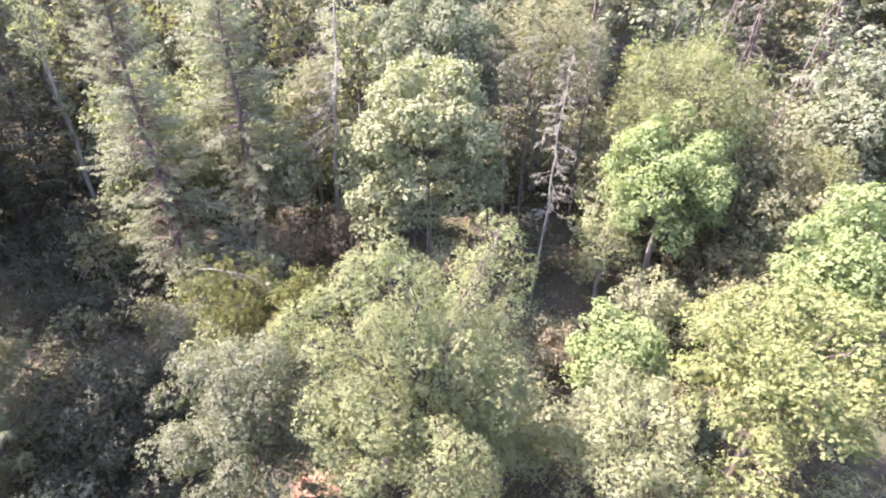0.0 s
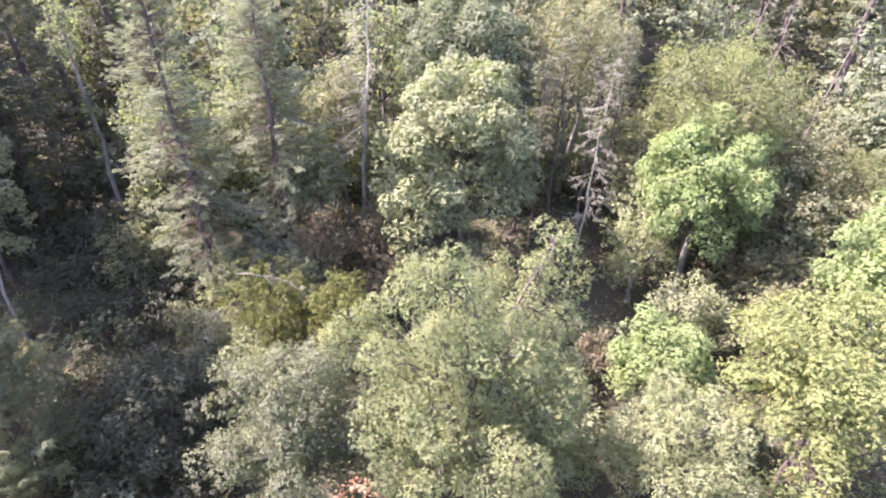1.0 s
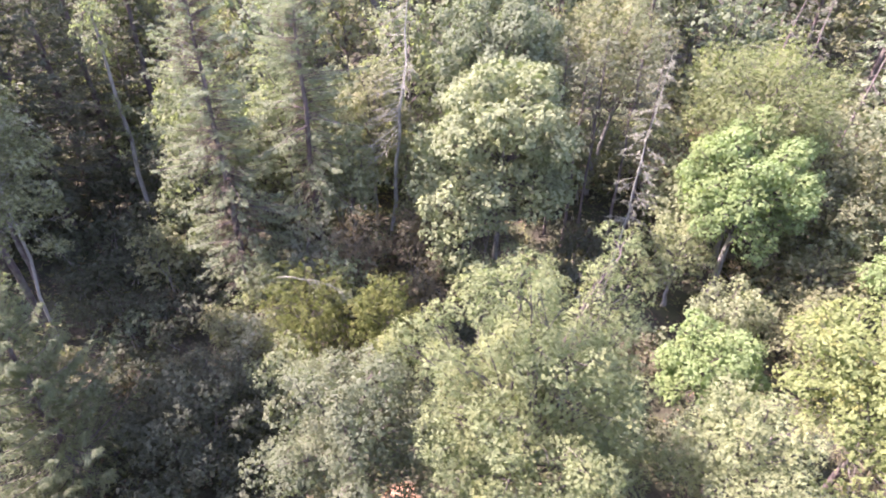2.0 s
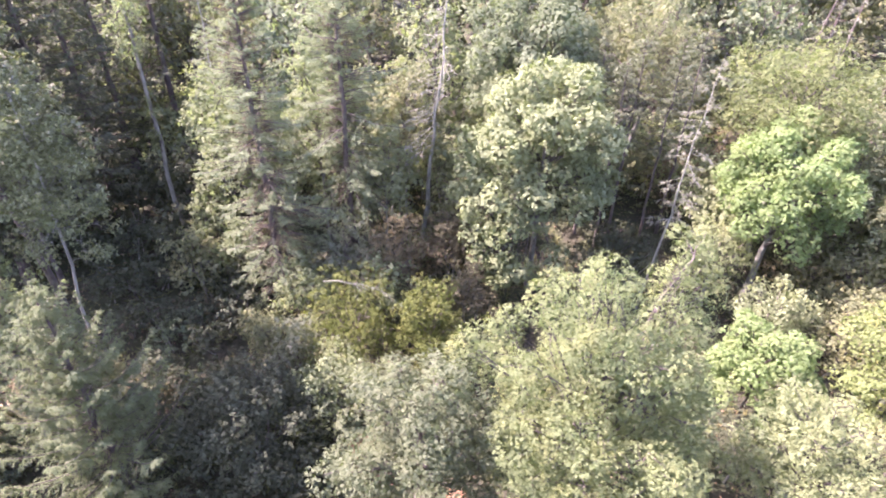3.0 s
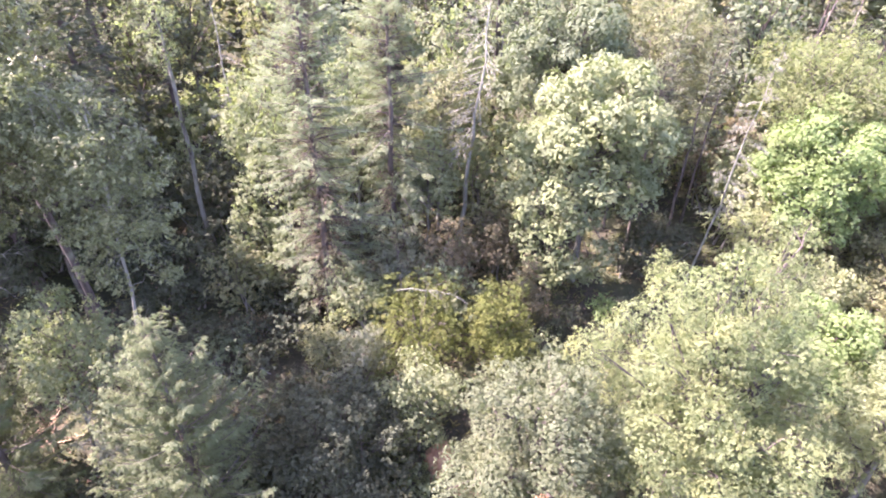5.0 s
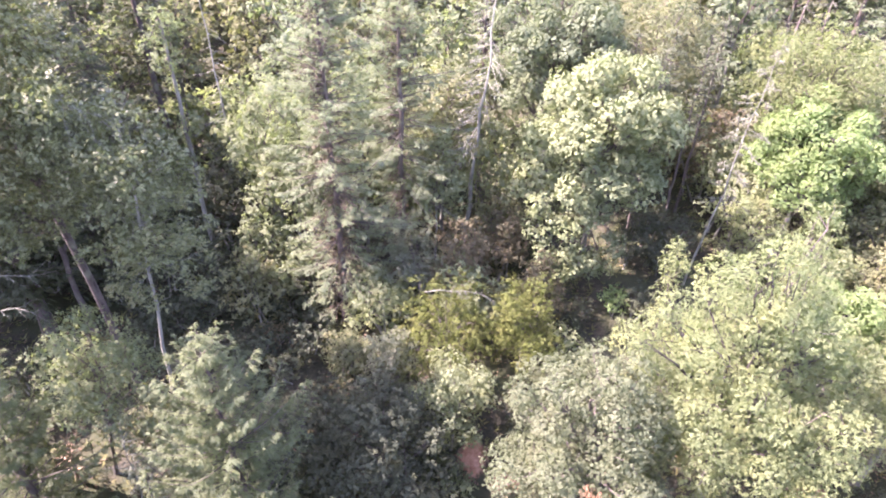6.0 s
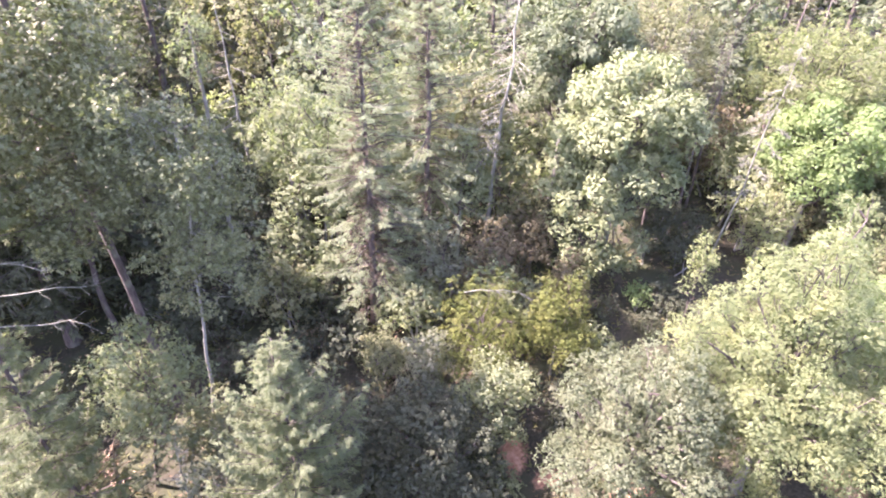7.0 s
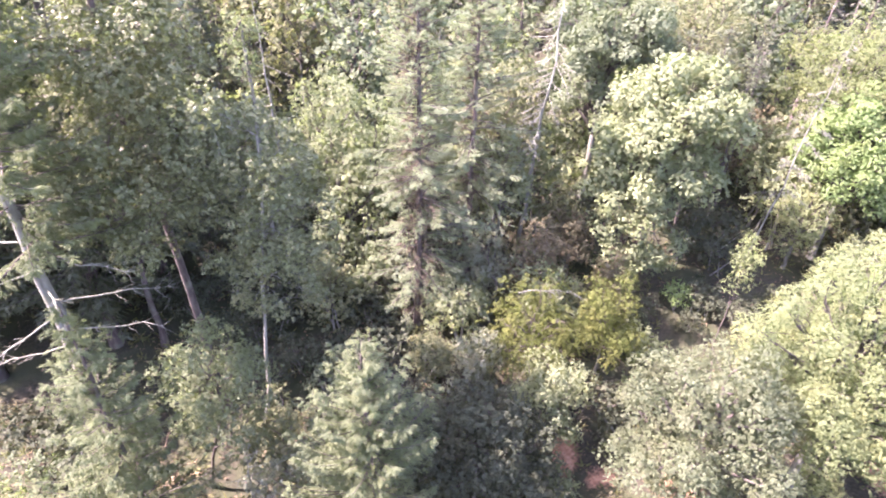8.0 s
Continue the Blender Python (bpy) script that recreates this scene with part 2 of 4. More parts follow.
def build_ground():
    fine = np.arange(-60, 60.1, 1.1)
    out = np.array([64, 70, 80, 95, 120, 160, 220, 320, 500, 800, 1300, 2000.0])
    xs = np.concatenate([-out[::-1], fine, out])
    ys = np.concatenate([-out[::-1] - 10, np.arange(-66, 100, 1.1), out + 40])
    ys = np.unique(ys)
    gx, gy = np.meshgrid(xs, ys)
    gz = land(gx, gy)
    f = wobble(np.random.default_rng(5), 1.7)
    gz = gz + 0.10 * f(np.stack([gx.ravel(), gy.ravel(), 0 * gx.ravel()], 1)).reshape(gx.shape)
    nx, ny = len(xs), len(ys)
    i = (np.arange(ny - 1)[:, None] * nx + np.arange(nx - 1)[None]).ravel()
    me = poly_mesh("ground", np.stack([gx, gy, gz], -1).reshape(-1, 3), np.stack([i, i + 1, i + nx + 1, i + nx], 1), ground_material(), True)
    bare = np.zeros(nx * ny)
    for bx, by, br in BARE:
        d = np.hypot(gx - bx, gy - by).ravel()
        bare = np.maximum(bare, np.clip(1.15 - d / br * 0.7, 0, 1))
    layer = me.attributes.new("bare", "FLOAT", "POINT")
    layer.data.foreach_set("value", bare.astype(np.float32))
    tagged(new("ground", me), "forest floor of brown leaf litter, moss and bare reddish earth", "ground", kind="structure")


build_ground()


# ---- broad-leaved trees and shrubs ----
# leaf length, leaf width, leaves on a shoot, length of the shoot, shoots to a square metre, stance, how far shoots hang
STYLE = {
    "maple": (0.125, 0.125, 5, 0.17, 22.0, "rosette", -0.1),
    "ash": (0.115, 0.055, 6, 0.24, 24.0, "spray", 0.25),
    "oak": (0.105, 0.08, 6, 0.2, 21.0, "loose", -0.05),
    "fine": (0.115, 0.055, 6, 0.28, 17.0, "spray", 0.1),
    "cotton": (0.12, 0.12, 5, 0.26, 14.0, "flutter", 0.1),
    "shrub": (0.115, 0.09, 5, 0.22, 18.0, "loose", -0.1),
    "cedar": (0.15, 0.035, 20, 0.8, 6.2, "spray", 0.8),
}


def foliage(rng, lobes, style, density=1.0, big=1.0, ragged=0.25):
    """Leaves along the shoots that stand out of overlapping lobes (rows of x, y, z, radius, flattening)."""
    length, width, count, shoot, per_m2, stance, hang = STYLE[style]
    lobes = np.asarray(lobes, float)
    spots, outs, owner = [], [], []
    for k, (cx, cy, cz, r, flat) in enumerate(lobes):
        n = max(4, int(per_m2 * density * rng.uniform(0.6, 1.25) / big ** 2 * 4 * np.pi * r * r * 0.8))
        d = unit(rng.normal(size=(n, 3)))
        d = d[(d[:, 2] > -0.35) | (rng.random(n) < 0.3)]
        lump = wobble(rng, 2.6)(d * 1.6) + 0.6 * wobble(rng, 6.0)(d)
        depth = 0.95 - np.abs(rng.normal(size=len(d))) * 0.11
        rad = r * depth * (1 + ragged * lump)
        spots.append(np.array([cx, cy, cz]) + d * rad[:, None] * np.array([1, 1, flat]))
        outs.append(d)
        owner.append(np.full(len(d), k))
    p, o, w = np.concatenate(spots), np.concatenate(outs), np.concatenate(owner)
    keep = np.ones(len(p), bool)
    for k, (cx, cy, cz, r, flat) in enumerate(lobes):
        inside = np.linalg.norm((p - np.array([cx, cy, cz])) / np.array([1, 1, flat]), axis=1) < r * 0.62
        keep &= ~(inside & (w != k))
    p, o, w = p[keep], o[keep], w[keep]
    m = len(p) * count
    stem_way = unit(o * 0.9 + rng.normal(size=p.shape) * 0.42 + np.array([0, 0, 0.25 - hang * 0.5]))
    stem_len = shoot * big * rng.uniform(0.55, 1.3, len(p))
    size = np.repeat(rng.uniform(0.8, 1.2, len(p)), count) * big
    sw, sl = np.repeat(stem_way, count, 0), np.repeat(stem_len, count)
    t = rng.uniform(0.3, 1.0, m) if stance == "rosette" else np.sqrt(rng.uniform(0.02, 1, m))
    base = np.repeat(p, count, 0) + sw * (sl * t)[:, None] + rng.normal(size=(m, 3)) * 0.035 * size[:, None]
    base[:, 2] -= hang * sl * t * t * 0.6
    side = rng.normal(size=(m, 3))
    side = unit(side - (side * sw).sum(1, keepdims=True) * sw)
    loose = {"rosette": 0.15, "spray": 0.18, "loose": 0.2, "flutter": 0.4}[stance]
    face = np.repeat(unit(o + np.array([0, 0, 0.55]) + rng.normal(size=o.shape) * loose), count, 0)
    nrm = unit(face + rng.normal(size=(m, 3)) * loose)
    way = {"rosette": side + sw * 0.25, "spray": side * 0.75 + sw * 0.6 - np.array([0, 0, 0.2]), "loose": side + sw * 0.35, "flutter": side + sw * 0.35 - np.array([0, 0, 0.4])}[stance]
    way = unit(way - 0.85 * (way * nrm).sum(1, keepdims=True) * nrm)
    s = size * rng.uniform(0.7, 1.2, m)
    v, q = leaf_blades(base, way, nrm, length * s, width * s)
    return v, q, p, w


def make_lobes(rng, centre, radius, height, n, share=0.42):
    """Overlapping lobes that fill an uneven crown."""
    if radius > 2.2:
        n, share = int(n * 1.7), share * 0.74
    i = np.arange(n) + 0.5
    phi = np.arccos(1 - 1.72 * i / n)
    th = np.pi * (1 + 5 ** 0.5) * i + rng.uniform(0, 6.28)
    d = np.stack([np.cos(th) * np.sin(phi), np.sin(th) * np.sin(phi), np.cos(phi)], 1)
    d = unit(d + rng.normal(size=d.shape) * 0.16)
    r = radius * share * rng.uniform(0.72, 1.22, n)
    reach = rng.uniform(0.82, 1.05, n)
    axes = np.array([radius, radius, height / 2])
    pos = np.asarray(centre) + d * np.maximum(axes - r[:, None] * 0.9, axes * 0.3) * reach[:, None]
    return np.column_stack([pos, r, rng.uniform(0.75, 0.95, n)])


def split_lobes(rng, lobes, centre, each=4):
    """Every lobe breaks into smaller heads that look outwards and up."""
    rows, owner = [], []
    for k, (x, y, z, r, flat) in enumerate(lobes):
        out = unit(np.array([x, y, z]) - centre + np.array([0, 0, 0.6]))
        rows.append((x, y, z, r * 0.66, flat))
        rows.append((*(centre + (np.array([x, y, z]) - centre) * 0.6), r * 0.9, flat))
        owner += [k, k]
        for _ in range(each):
            d = unit(unit(rng.normal(size=3)) + out * 0.75)
            s = r * rng.uniform(0.4, 0.62)
            rows.append((*(np.array([x, y, z]) + d * r * rng.uniform(0.68, 0.98)), s, rng.uniform(0.7, 1.0)))
            owner.append(k)
    return np.array(rows), np.array(owner)


def broadleaf(name, label, category, x, y, top, low, radius, leaf, style, seed, bark="grey", n=12, share=0.42, stem=0.22, lean=(0, 0),
              extra=(), density=1.0, big=1.0, ragged=0.25, stems=1, group="", lobes=None, twigs=6, heads=4, plain=False, limb_bark=None, limb=0.42, leader=0.5):
    """A tree or shrub: a stem or several, limbs that fork into twigs, and a crown of separate leaves. Heights are above the datum."""
    rng = np.random.default_rng(seed)
    z0 = float(land(x, y)) - 0.12
    root = thing(name, x, y, z0, label, category, group)
    mid = (top + low) / 2 - z0
    cx, cy = lean
    if lobes is None:
        lobes = make_lobes(rng, (cx, cy, mid), radius, top - low, n, share)
    else:
        lobes = np.array([(a - x, b - y, c - z0, r, 0.85) for a, b, c, r in lobes])
    if len(extra):
        lobes = np.concatenate([lobes, [(a - x, b - y, c - z0, r, 0.85) for a, b, c, r in extra]])
    heads, head_of = split_lobes(rng, lobes, np.array([cx, cy, mid]), heads)
    v, q, spots, owner = foliage(rng, heads, style, density, big, ragged)
    owner = head_of[owner]
    head = np.array([cx, cy, max(low + (top - low) * leader - z0, low - z0 + 0.5)])
    lines = []
    for s in range(stems):
        tip = head + (rng.normal(size=3) * np.array([1, 1, 0.2]) * radius * 0.35 if stems > 1 else 0)
        foot = np.array([0, 0, 0]) + (rng.normal(size=3) * np.array([0.3, 0.3, 0]) if stems > 1 else 0)
        line = bent_line(rng, foot, tip, 9, 0.0, 0.006)
        lines.append(line)
        w = stem * np.linspace(1.0, 0.42, 9)
        w[0] *= 1.35
        part("trunk" if stems == 1 else "stem", poly_mesh("trunk", *tube(line, w, 5 if plain else 8), BARK[bark], True), root)
    for k, lobe in enumerate(lobes):
        line = lines[k % stems]
        start = line[int(np.clip(round(8 * (0.55 + 0.45 * (lobe[2] - lobes[:, 2].min()) / max(np.ptp(lobes[:, 2]), 0.1))), 3, 8))]
        start = np.array(start) * 1.0
        end = lobe[:3] + np.array([0, 0, lobe[3] * 0.2])
        pile = Pile()
        arm = bent_line(rng, start, end, 4 if plain else 7, 0.06, 0.035)
        pile.add(*tube(arm, stem * np.linspace(limb, limb * 0.28, len(arm)), 3 if plain else 5))
        mine = spots[owner == k]
        if len(mine):
            for target in mine[rng.integers(0, len(mine), twigs)]:
                a = arm[rng.integers(len(arm) // 2, len(arm))]
                pile.add(*tube(bent_line(rng, a, target, 4, 0.05, 0.06), stem * np.array([0.11, 0.08, 0.06, 0.03]), 3))
        part("limb", pile.mesh("limb", BARK[limb_bark or ("twig" if bark == "grey" else bark)], True), root)
    part("crown", poly_mesh("crown", v, q, LEAF[leaf]), root)
    return root


# ---- conifers ----
def conifer(name, label, category, x, y, top, low, radius, leaf, seed, lean=(0, 0), stem=0.3, step=0.55, per=5, droop=0.35, dead=0.0, bare=None,
            needle=0.34, thick=1.0, group="", shape=0.8, bark="fir", single=True, skip=None, uneven=0.0):
    """A fir: tapered trunk, whorls of drooping boughs with flat sprays of needles; dead inner twigs where dead > 0."""
    rng = np.random.default_rng(seed)
    z0 = float(land(x, y)) - 0.12
    root = thing(name, x, y, z0, label, category, group)
    H, h0 = top - z0, low - z0
    n = 14
    t = np.linspace(0, 1, n)
    axis = np.stack([lean[0] * t, lean[1] * t, H * t], 1)
    axis[1:-1, :2] += rng.normal(size=(n - 2, 2)) * 0.05
    w = stem * (1 - t) ** 0.8 + 0.015
    w[0] *= 1.3
    part("trunk", poly_mesh("trunk", *tube(axis, w, 9), BARK[bark], True), root)

    def at(h):
        return np.array([np.interp(h, axis[:, 2], axis[:, i]) for i in range(3)])

    def needles(P, W, length, width, loose):
        nr = unit(np.array([0, 0, 1.0]) + rng.normal(size=P.shape) * loose)
        s = rng.uniform(0.65, 1.2, len(P))
        return leaf_blades(P, W, nr, length * s, width * s)

    made = []
    h = h0
    while h < H - 0.15:
        f = (H - h) / max(H - h0, 0.1)
        full = radius * min(1.0, f ** shape * 1.05) * (0.75 if h < h0 + 1.2 else 1)
        for b in range(per if f > 0.08 else 3):
            az = rng.uniform(0, 2 * np.pi)
            if skip and abs((np.degrees(az) - skip[0] + 180) % 360 - 180) < skip[1] and rng.random() < skip[2]:
                continue
            hh = h + rng.uniform(-0.5, 0.5) * step
            L = max(0.25, full * rng.uniform(0.5, 1.15) * (1 + uneven * np.sin(h * 1.9 + seed + 2.0 * np.sin(az + seed)) * np.cos(az * 2 - h * 0.7)))
            a = at(min(hh, H - 0.05))
            horiz = np.array([np.cos(az), np.sin(az), 0])
            rise = 0.55 * (1 - f) + 0.12 - droop * f * 0.6
            s = np.linspace(0, 1, 6)
            line = a + horiz * (s * L)[:, None] + np.array([0, 0, 1]) * ((rise * s - droop * 0.55 * s ** 2 + 0.18 * s ** 4) * L)[:, None]
            wood = tube(line, (0.009 + 0.009 * L) * np.linspace(1, 0.25, 6), 3)
            if bare and bare[0] < hh + z0 < bare[1]:
                continue
            k = max(5, int(L / 0.2 * thick))
            u = rng.uniform(0.05, 1, k) ** 0.7
            bp = np.stack([np.interp(u, s, line[:, i]) for i in range(3)], 1)
            sidev = np.cross(horiz, [0, 0, 1.0]) * np.where(np.arange(k) % 2, 1, -1)[:, None]
            tw = unit(horiz * 0.75 + sidev * rng.uniform(0.3, 1.1, (k, 1)) + np.array([0, 0, 1]) * rng.uniform(-0.6, 0.05, (k, 1)))
            reach = (0.22 + 0.34 * (1 - u) * L) * rng.uniform(0.6, 1.1, k)
            m = (13 if needle > 0.3 else 18) if single else 6
            g = np.tile(np.linspace(0, 0.9, m), k)
            P = np.repeat(bp, m, 0) + np.repeat(tw * reach[:, None], m, 0) * g[:, None] + rng.normal(size=(k * m, 3)) * 0.03
            W = unit(np.repeat(tw, m, 0) + rng.normal(size=(k * m, 3)) * np.array([0.4, 0.4, 0.22]) - np.array([0, 0, 0.08]))
            inner = np.repeat(u, m) < dead * rng.uniform(0.5, 1.2, k * m)
            made.append((wood, needles(P[~inner], W[~inner], needle * 0.62, needle * (0.13 if single else 0.2), 0.4) if (~inner).any() else None,
                         needles(P[inner], W[inner], needle * 0.8, 0.04, 0.7) if inner.any() else None))
        h += step * (0.55 + 0.45 * f)
    skins = (BARK["twig"], LEAF[leaf], LEAF["fir_dead"])
    if not single:
        whole = []
        for slot in range(3):
            pile = Pile()
            for row in made:
                if row[slot] is not None:
                    pile.add(*row[slot])
            whole.append((np.concatenate(pile.v), np.concatenate(pile.q)) if pile.n else None)
        made = [tuple(whole)]
    for row in made:
        pile, slots = Pile(), []
        for slot, piece in enumerate(row):
            if piece is not None:
                pile.add(*piece)
                slots.append(np.full(len(piece[1]), slot, np.int32))
        me = pile.mesh("bough", skins[0])
        me.materials.append(skins[1])
        me.materials.append(skins[2])
        me.polygons.foreach_set("material_index", np.concatenate(slots))
        part("bough" if single else "crown", me, root)
    return root


def dead_limb(rng, root, start, turn, length, droop, bark="dead_grey", thick=0.035):
    """One bare, slightly hooked dead branch with side twigs."""
    d = np.array([np.cos(radians(turn)), np.sin(radians(turn)), 0])
    s = np.linspace(0, 1, 7)
    line = np.array(start) + d * (s * length)[:, None] + np.array([0, 0, 1]) * ((droop * s - 0.12 * s * s) * length)[:, None]
    line[2:] += rng.normal(size=(5, 3)) * 0.018 * length
    pile = Pile()
    pile.add(*tube(line, thick * np.linspace(1, 0.3, 7), 5))
    for _ in range(int(4 + length * 2)):
        a = line[rng.integers(2, 7)]
        w = unit(d * 0.7 + np.cross(d, [0, 0, 1.0]) * rng.choice([-1, 1]) * rng.uniform(0.3, 1) + np.array([0, 0, rng.uniform(-0.5, 0.2)]))
        pile.add(*tube(bent_line(rng, a, a + w * length * rng.uniform(0.1, 0.28), 4, 0, 0.05), thick * np.array([0.35, 0.28, 0.2, 0.12]), 3))
    part("dead_branch", pile.mesh("dead_branch", BARK[bark], True), root, "bare bleached dead branch")


def snag(name, label, foot, tip, stem, n, seed, thin=1.0, lowest=0.3, longest=2.2, lichen=0.0, droop=-0.1, bark="dead", face=None):
    """A standing dead tree: a bare tapering trunk with single brittle branches."""
    rng = np.random.default_rng(seed)
    foot, tip = np.array(foot, float), np.array(tip, float)
    root = thing(name, *foot, label, "dead tree")
    axis = bent_line(rng, (0, 0, 0), tip - foot, 12, 0.0, 0.004)
    part("trunk", poly_mesh("trunk", *tube(axis, stem * np.linspace(1, 0.13, 12), 9), BARK[bark], True), root)
    t = np.linspace(0, 1, 12)
    hang_b, hang_w = [], []
    for k in range(n):
        u = lowest + (0.985 - lowest) * (k + rng.uniform(0, 0.8)) / n
        a = np.array([np.interp(u, t, axis[:, i]) for i in range(3)])
        L = longest * (1.1 - u) / (1.1 - lowest) * rng.uniform(0.45, 1.1) + 0.25
        az = rng.uniform(0, 6.28) if face is None else radians(face) + rng.normal() * 0.9
        d = np.array([np.cos(az), np.sin(az), 0])
        s = np.linspace(0, 1, 6)
        bow = rng.uniform(-0.4, 0.2)
        line = a + d * (s * L)[:, None] + np.array([0, 0, 1]) * ((droop * s + bow * s * s) * L)[:, None]
        line[2:] += np.cumsum(rng.normal(size=(4, 3)), 0) * 0.013 * L
        pile = Pile()
        pile.add(*tube(line, thin * (0.012 + 0.012 * L) * np.linspace(1, 0.3, 6), 5))
        for j in range(3 + int(L * 2.2)):
            e = rng.uniform(0.25, 1.0)
            b = np.array([np.interp(e, s, line[:, i]) for i in range(3)])
            w = unit(d * 0.8 + np.cross(d, [0, 0, 1.0]) * rng.choice([-1, 1]) * rng.uniform(0.3, 1) + np.array([0, 0, rng.uniform(-0.6, 0.1)]))
            c = b + w * L * rng.uniform(0.12, 0.34)
            pile.add(*tube(bent_line(rng, b, c, 4, 0.0, 0.06), np.array([0.011, 0.009, 0.007, 0.005]) * (0.8 + 0.2 * L), 3))
            if lichen:
                m = int(16 * lichen)
                g = rng.uniform(0, 1, (m, 1))
                hang_b.append(b + (c - b) * g + rng.normal(size=(m, 3)) * 0.03)
                hang_w.append(unit(w * 0.7 + rng.normal(size=(m, 3)) * 0.5 - np.array([0, 0, 0.5])))
        part("branch", pile.mesh("branch", BARK[bark], True), root)
    if lichen:
        P, W = np.concatenate(hang_b), np.concatenate(hang_w)
        nr = unit(rng.normal(size=P.shape))
        part("lichen", poly_mesh("lichen", *leaf_blades(P, W, nr, rng.uniform(0.12, 0.3, len(P)), np.full(len(P), 0.022)), LEAF["lichen"]), root, "pale hanging lichen and dead needles", "stuff")
    return root


# ---- the large trees that stand in the middle of the slope ----
broadleaf("maple_tree", "tall rounded maple with pale sunlit leaves in heaped clusters", "tree", -0.5, 35.6, 20.6, 9.0, 4.9, "maple_pale", "maple", 11,
          stem=0.24, n=26, share=0.34, limb=0.25, extra=[(3.4, 35.8, 12.0, 1.3), (0.2, 33.4, 8.0, 1.1), (-1.6, 32.8, 7.4, 1.2), (-2.8, 33.2, 6.8, 1.2), (-0.6, 33.4, 6.4, 1.1), (-3.8, 34.0, 6.2, 1.1), (3.2, 37.4, 10.0, 1.3),
                                              (-4.6, 34.6, 13.2, 1.3), (-5.2, 35.2, 14.8, 1.2), (-4.4, 34.0, 11.4, 1.3), (-3.4, 32.9, 12.4, 1.2), (-3.6, 33.2, 10.0, 1.2), (-4.8, 34.2, 9.4, 1.1),
                                              (-3.0, 32.6, 8.6, 1.1), (-4.2, 33.4, 7.8, 1.0), (-2.4, 32.6, 10.8, 1.0), (-5.4, 35.4, 11.6, 1.1)])
broadleaf("maple_tree", "broad blue-green maple, half in shade, higher on the slope", "tree", -0.6, 45.5, 23.4, 11.0, 5.4, "maple_blue", "maple", 12,
          stem=0.32, n=18, share=0.36)
broadleaf("maple_tree", "round maple with fresh bright green leaves", "tree", 15.4, 34.8, 17.2, 8.2, 4.6, "maple_green", "maple", 13, stem=0.28, n=18, share=0.36, big=0.9)
broadleaf("ash_tree", "large two-topped ash with feathery pale green foliage", "tree", 0.2, 18.2, 14.2, 3.2, 5.3, "ash", "ash", 14, stem=0.28, n=24, share=0.34, limb=0.3,
          extra=[(3.4, 21.4, 16.6, 0.75), (3.5, 21.3, 15.6, 1.0), (4.3, 21.2, 14.4, 1.1), (2.8, 20.8, 14.6, 1.1), (4.1, 20.2, 12.6, 1.1), (0.6, 21.0, 13.0, 1.1), (2.4, 19.4, 13.8, 1.2),
                 (-0.9, 18.5, 17.2, 0.8), (-1.8, 18.7, 16.3, 1.0), (-0.2, 18.3, 16.1, 1.0), (-3.0, 19.0, 15.0, 1.1), (-4.3, 19.3, 13.4, 1.1), (-5.3, 19.1, 12.4, 1.0), (-1.6, 17.6, 14.4, 1.2),
                 (0.0, 17.2, 14.3, 1.2), (1.4, 17.4, 13.4, 1.2), (-3.2, 17.6, 13.0, 1.2)], density=1.0, big=0.78)
broadleaf("ash_sapling", "thin young ash with a few sprays of pale leaves", "tree", 2.0, 28.2, 11.4, 6.4, 1.2, "ash", "ash", 141, bark="twig", stem=0.05, n=9, share=0.4, density=0.8, ragged=0.5, twigs=2)
broadleaf("oak_tree", "rounded grey-green oak with small stiff leaves", "tree", -7.8, 17.6, 12.9, 2.6, 4.1, "oak", "oak", 15, stem=0.3, n=18, share=0.38, density=1.1, big=0.78)
broadleaf("maple_tree", "wide maple turning yellow at its top", "tree", 17.4, 20.4, 14.6, 5.2, 5.2, "maple_yellow", "maple", 16, bark="fir", stem=0.2, n=20, share=0.3, ragged=0.6, limb=0.3, heads=3, big=0.84, density=0.8, extra=[(15.2, 16.0, 7.5, 1.4), (14.0, 16.4, 7.0, 1.2)])
broadleaf("maple_tree", "small lime green maple among taller crowns", "tree", 10.8, 24.2, 10.4, 2.8, 2.9, "maple_green", "maple", 17, bark="fir", stem=0.12, n=12, big=0.88)
broadleaf("willow_tree", "pale grey-green willow with fine leaves", "tree", 9.6, 17.6, 11.8, 3.0, 3.3, "willow", "fine", 18, stem=0.2, n=15, density=1.2, big=0.85)
broadleaf("willow_shrub", "tall beige-green willow shrub with fine leaves", "shrub", 4.6, 20.4, 7.6, 1.4, 2.7, "willow", "fine", 19, stem=0.1, n=10, stems=3, density=1.4)
broadleaf("willow_tree", "slim pale willow beside a brighter maple", "tree", 11.8, 33.8, 11.0, 4.2, 2.4, "willow", "fine", 20, stem=0.16, n=11)
broadleaf("locust_tree", "spreading tree with fine olive-yellow foliage", "tree", 17.4, 39.6, 20.8, 11.5, 5.6, "olive", "fine", 21, stem=0.22, n=18, share=0.36, big=1.2, ragged=0.5, limb=0.3)
broadleaf("alder_tree", "wide grey-green alder at the back of the slope", "tree", 8.0, 47.5, 22.0, 12.0, 5.8, "shrub", "fine", 22, stem=0.24, n=18, share=0.36, stems=2, big=1.3, ragged=0.45, limb=0.3)
broadleaf("maple_tree", "pale green maple at the edge of the wood", "tree", 24.3, 27.4, 16.0, 6.4, 3.9, "maple_green", "maple", 23, stem=0.25, n=14)
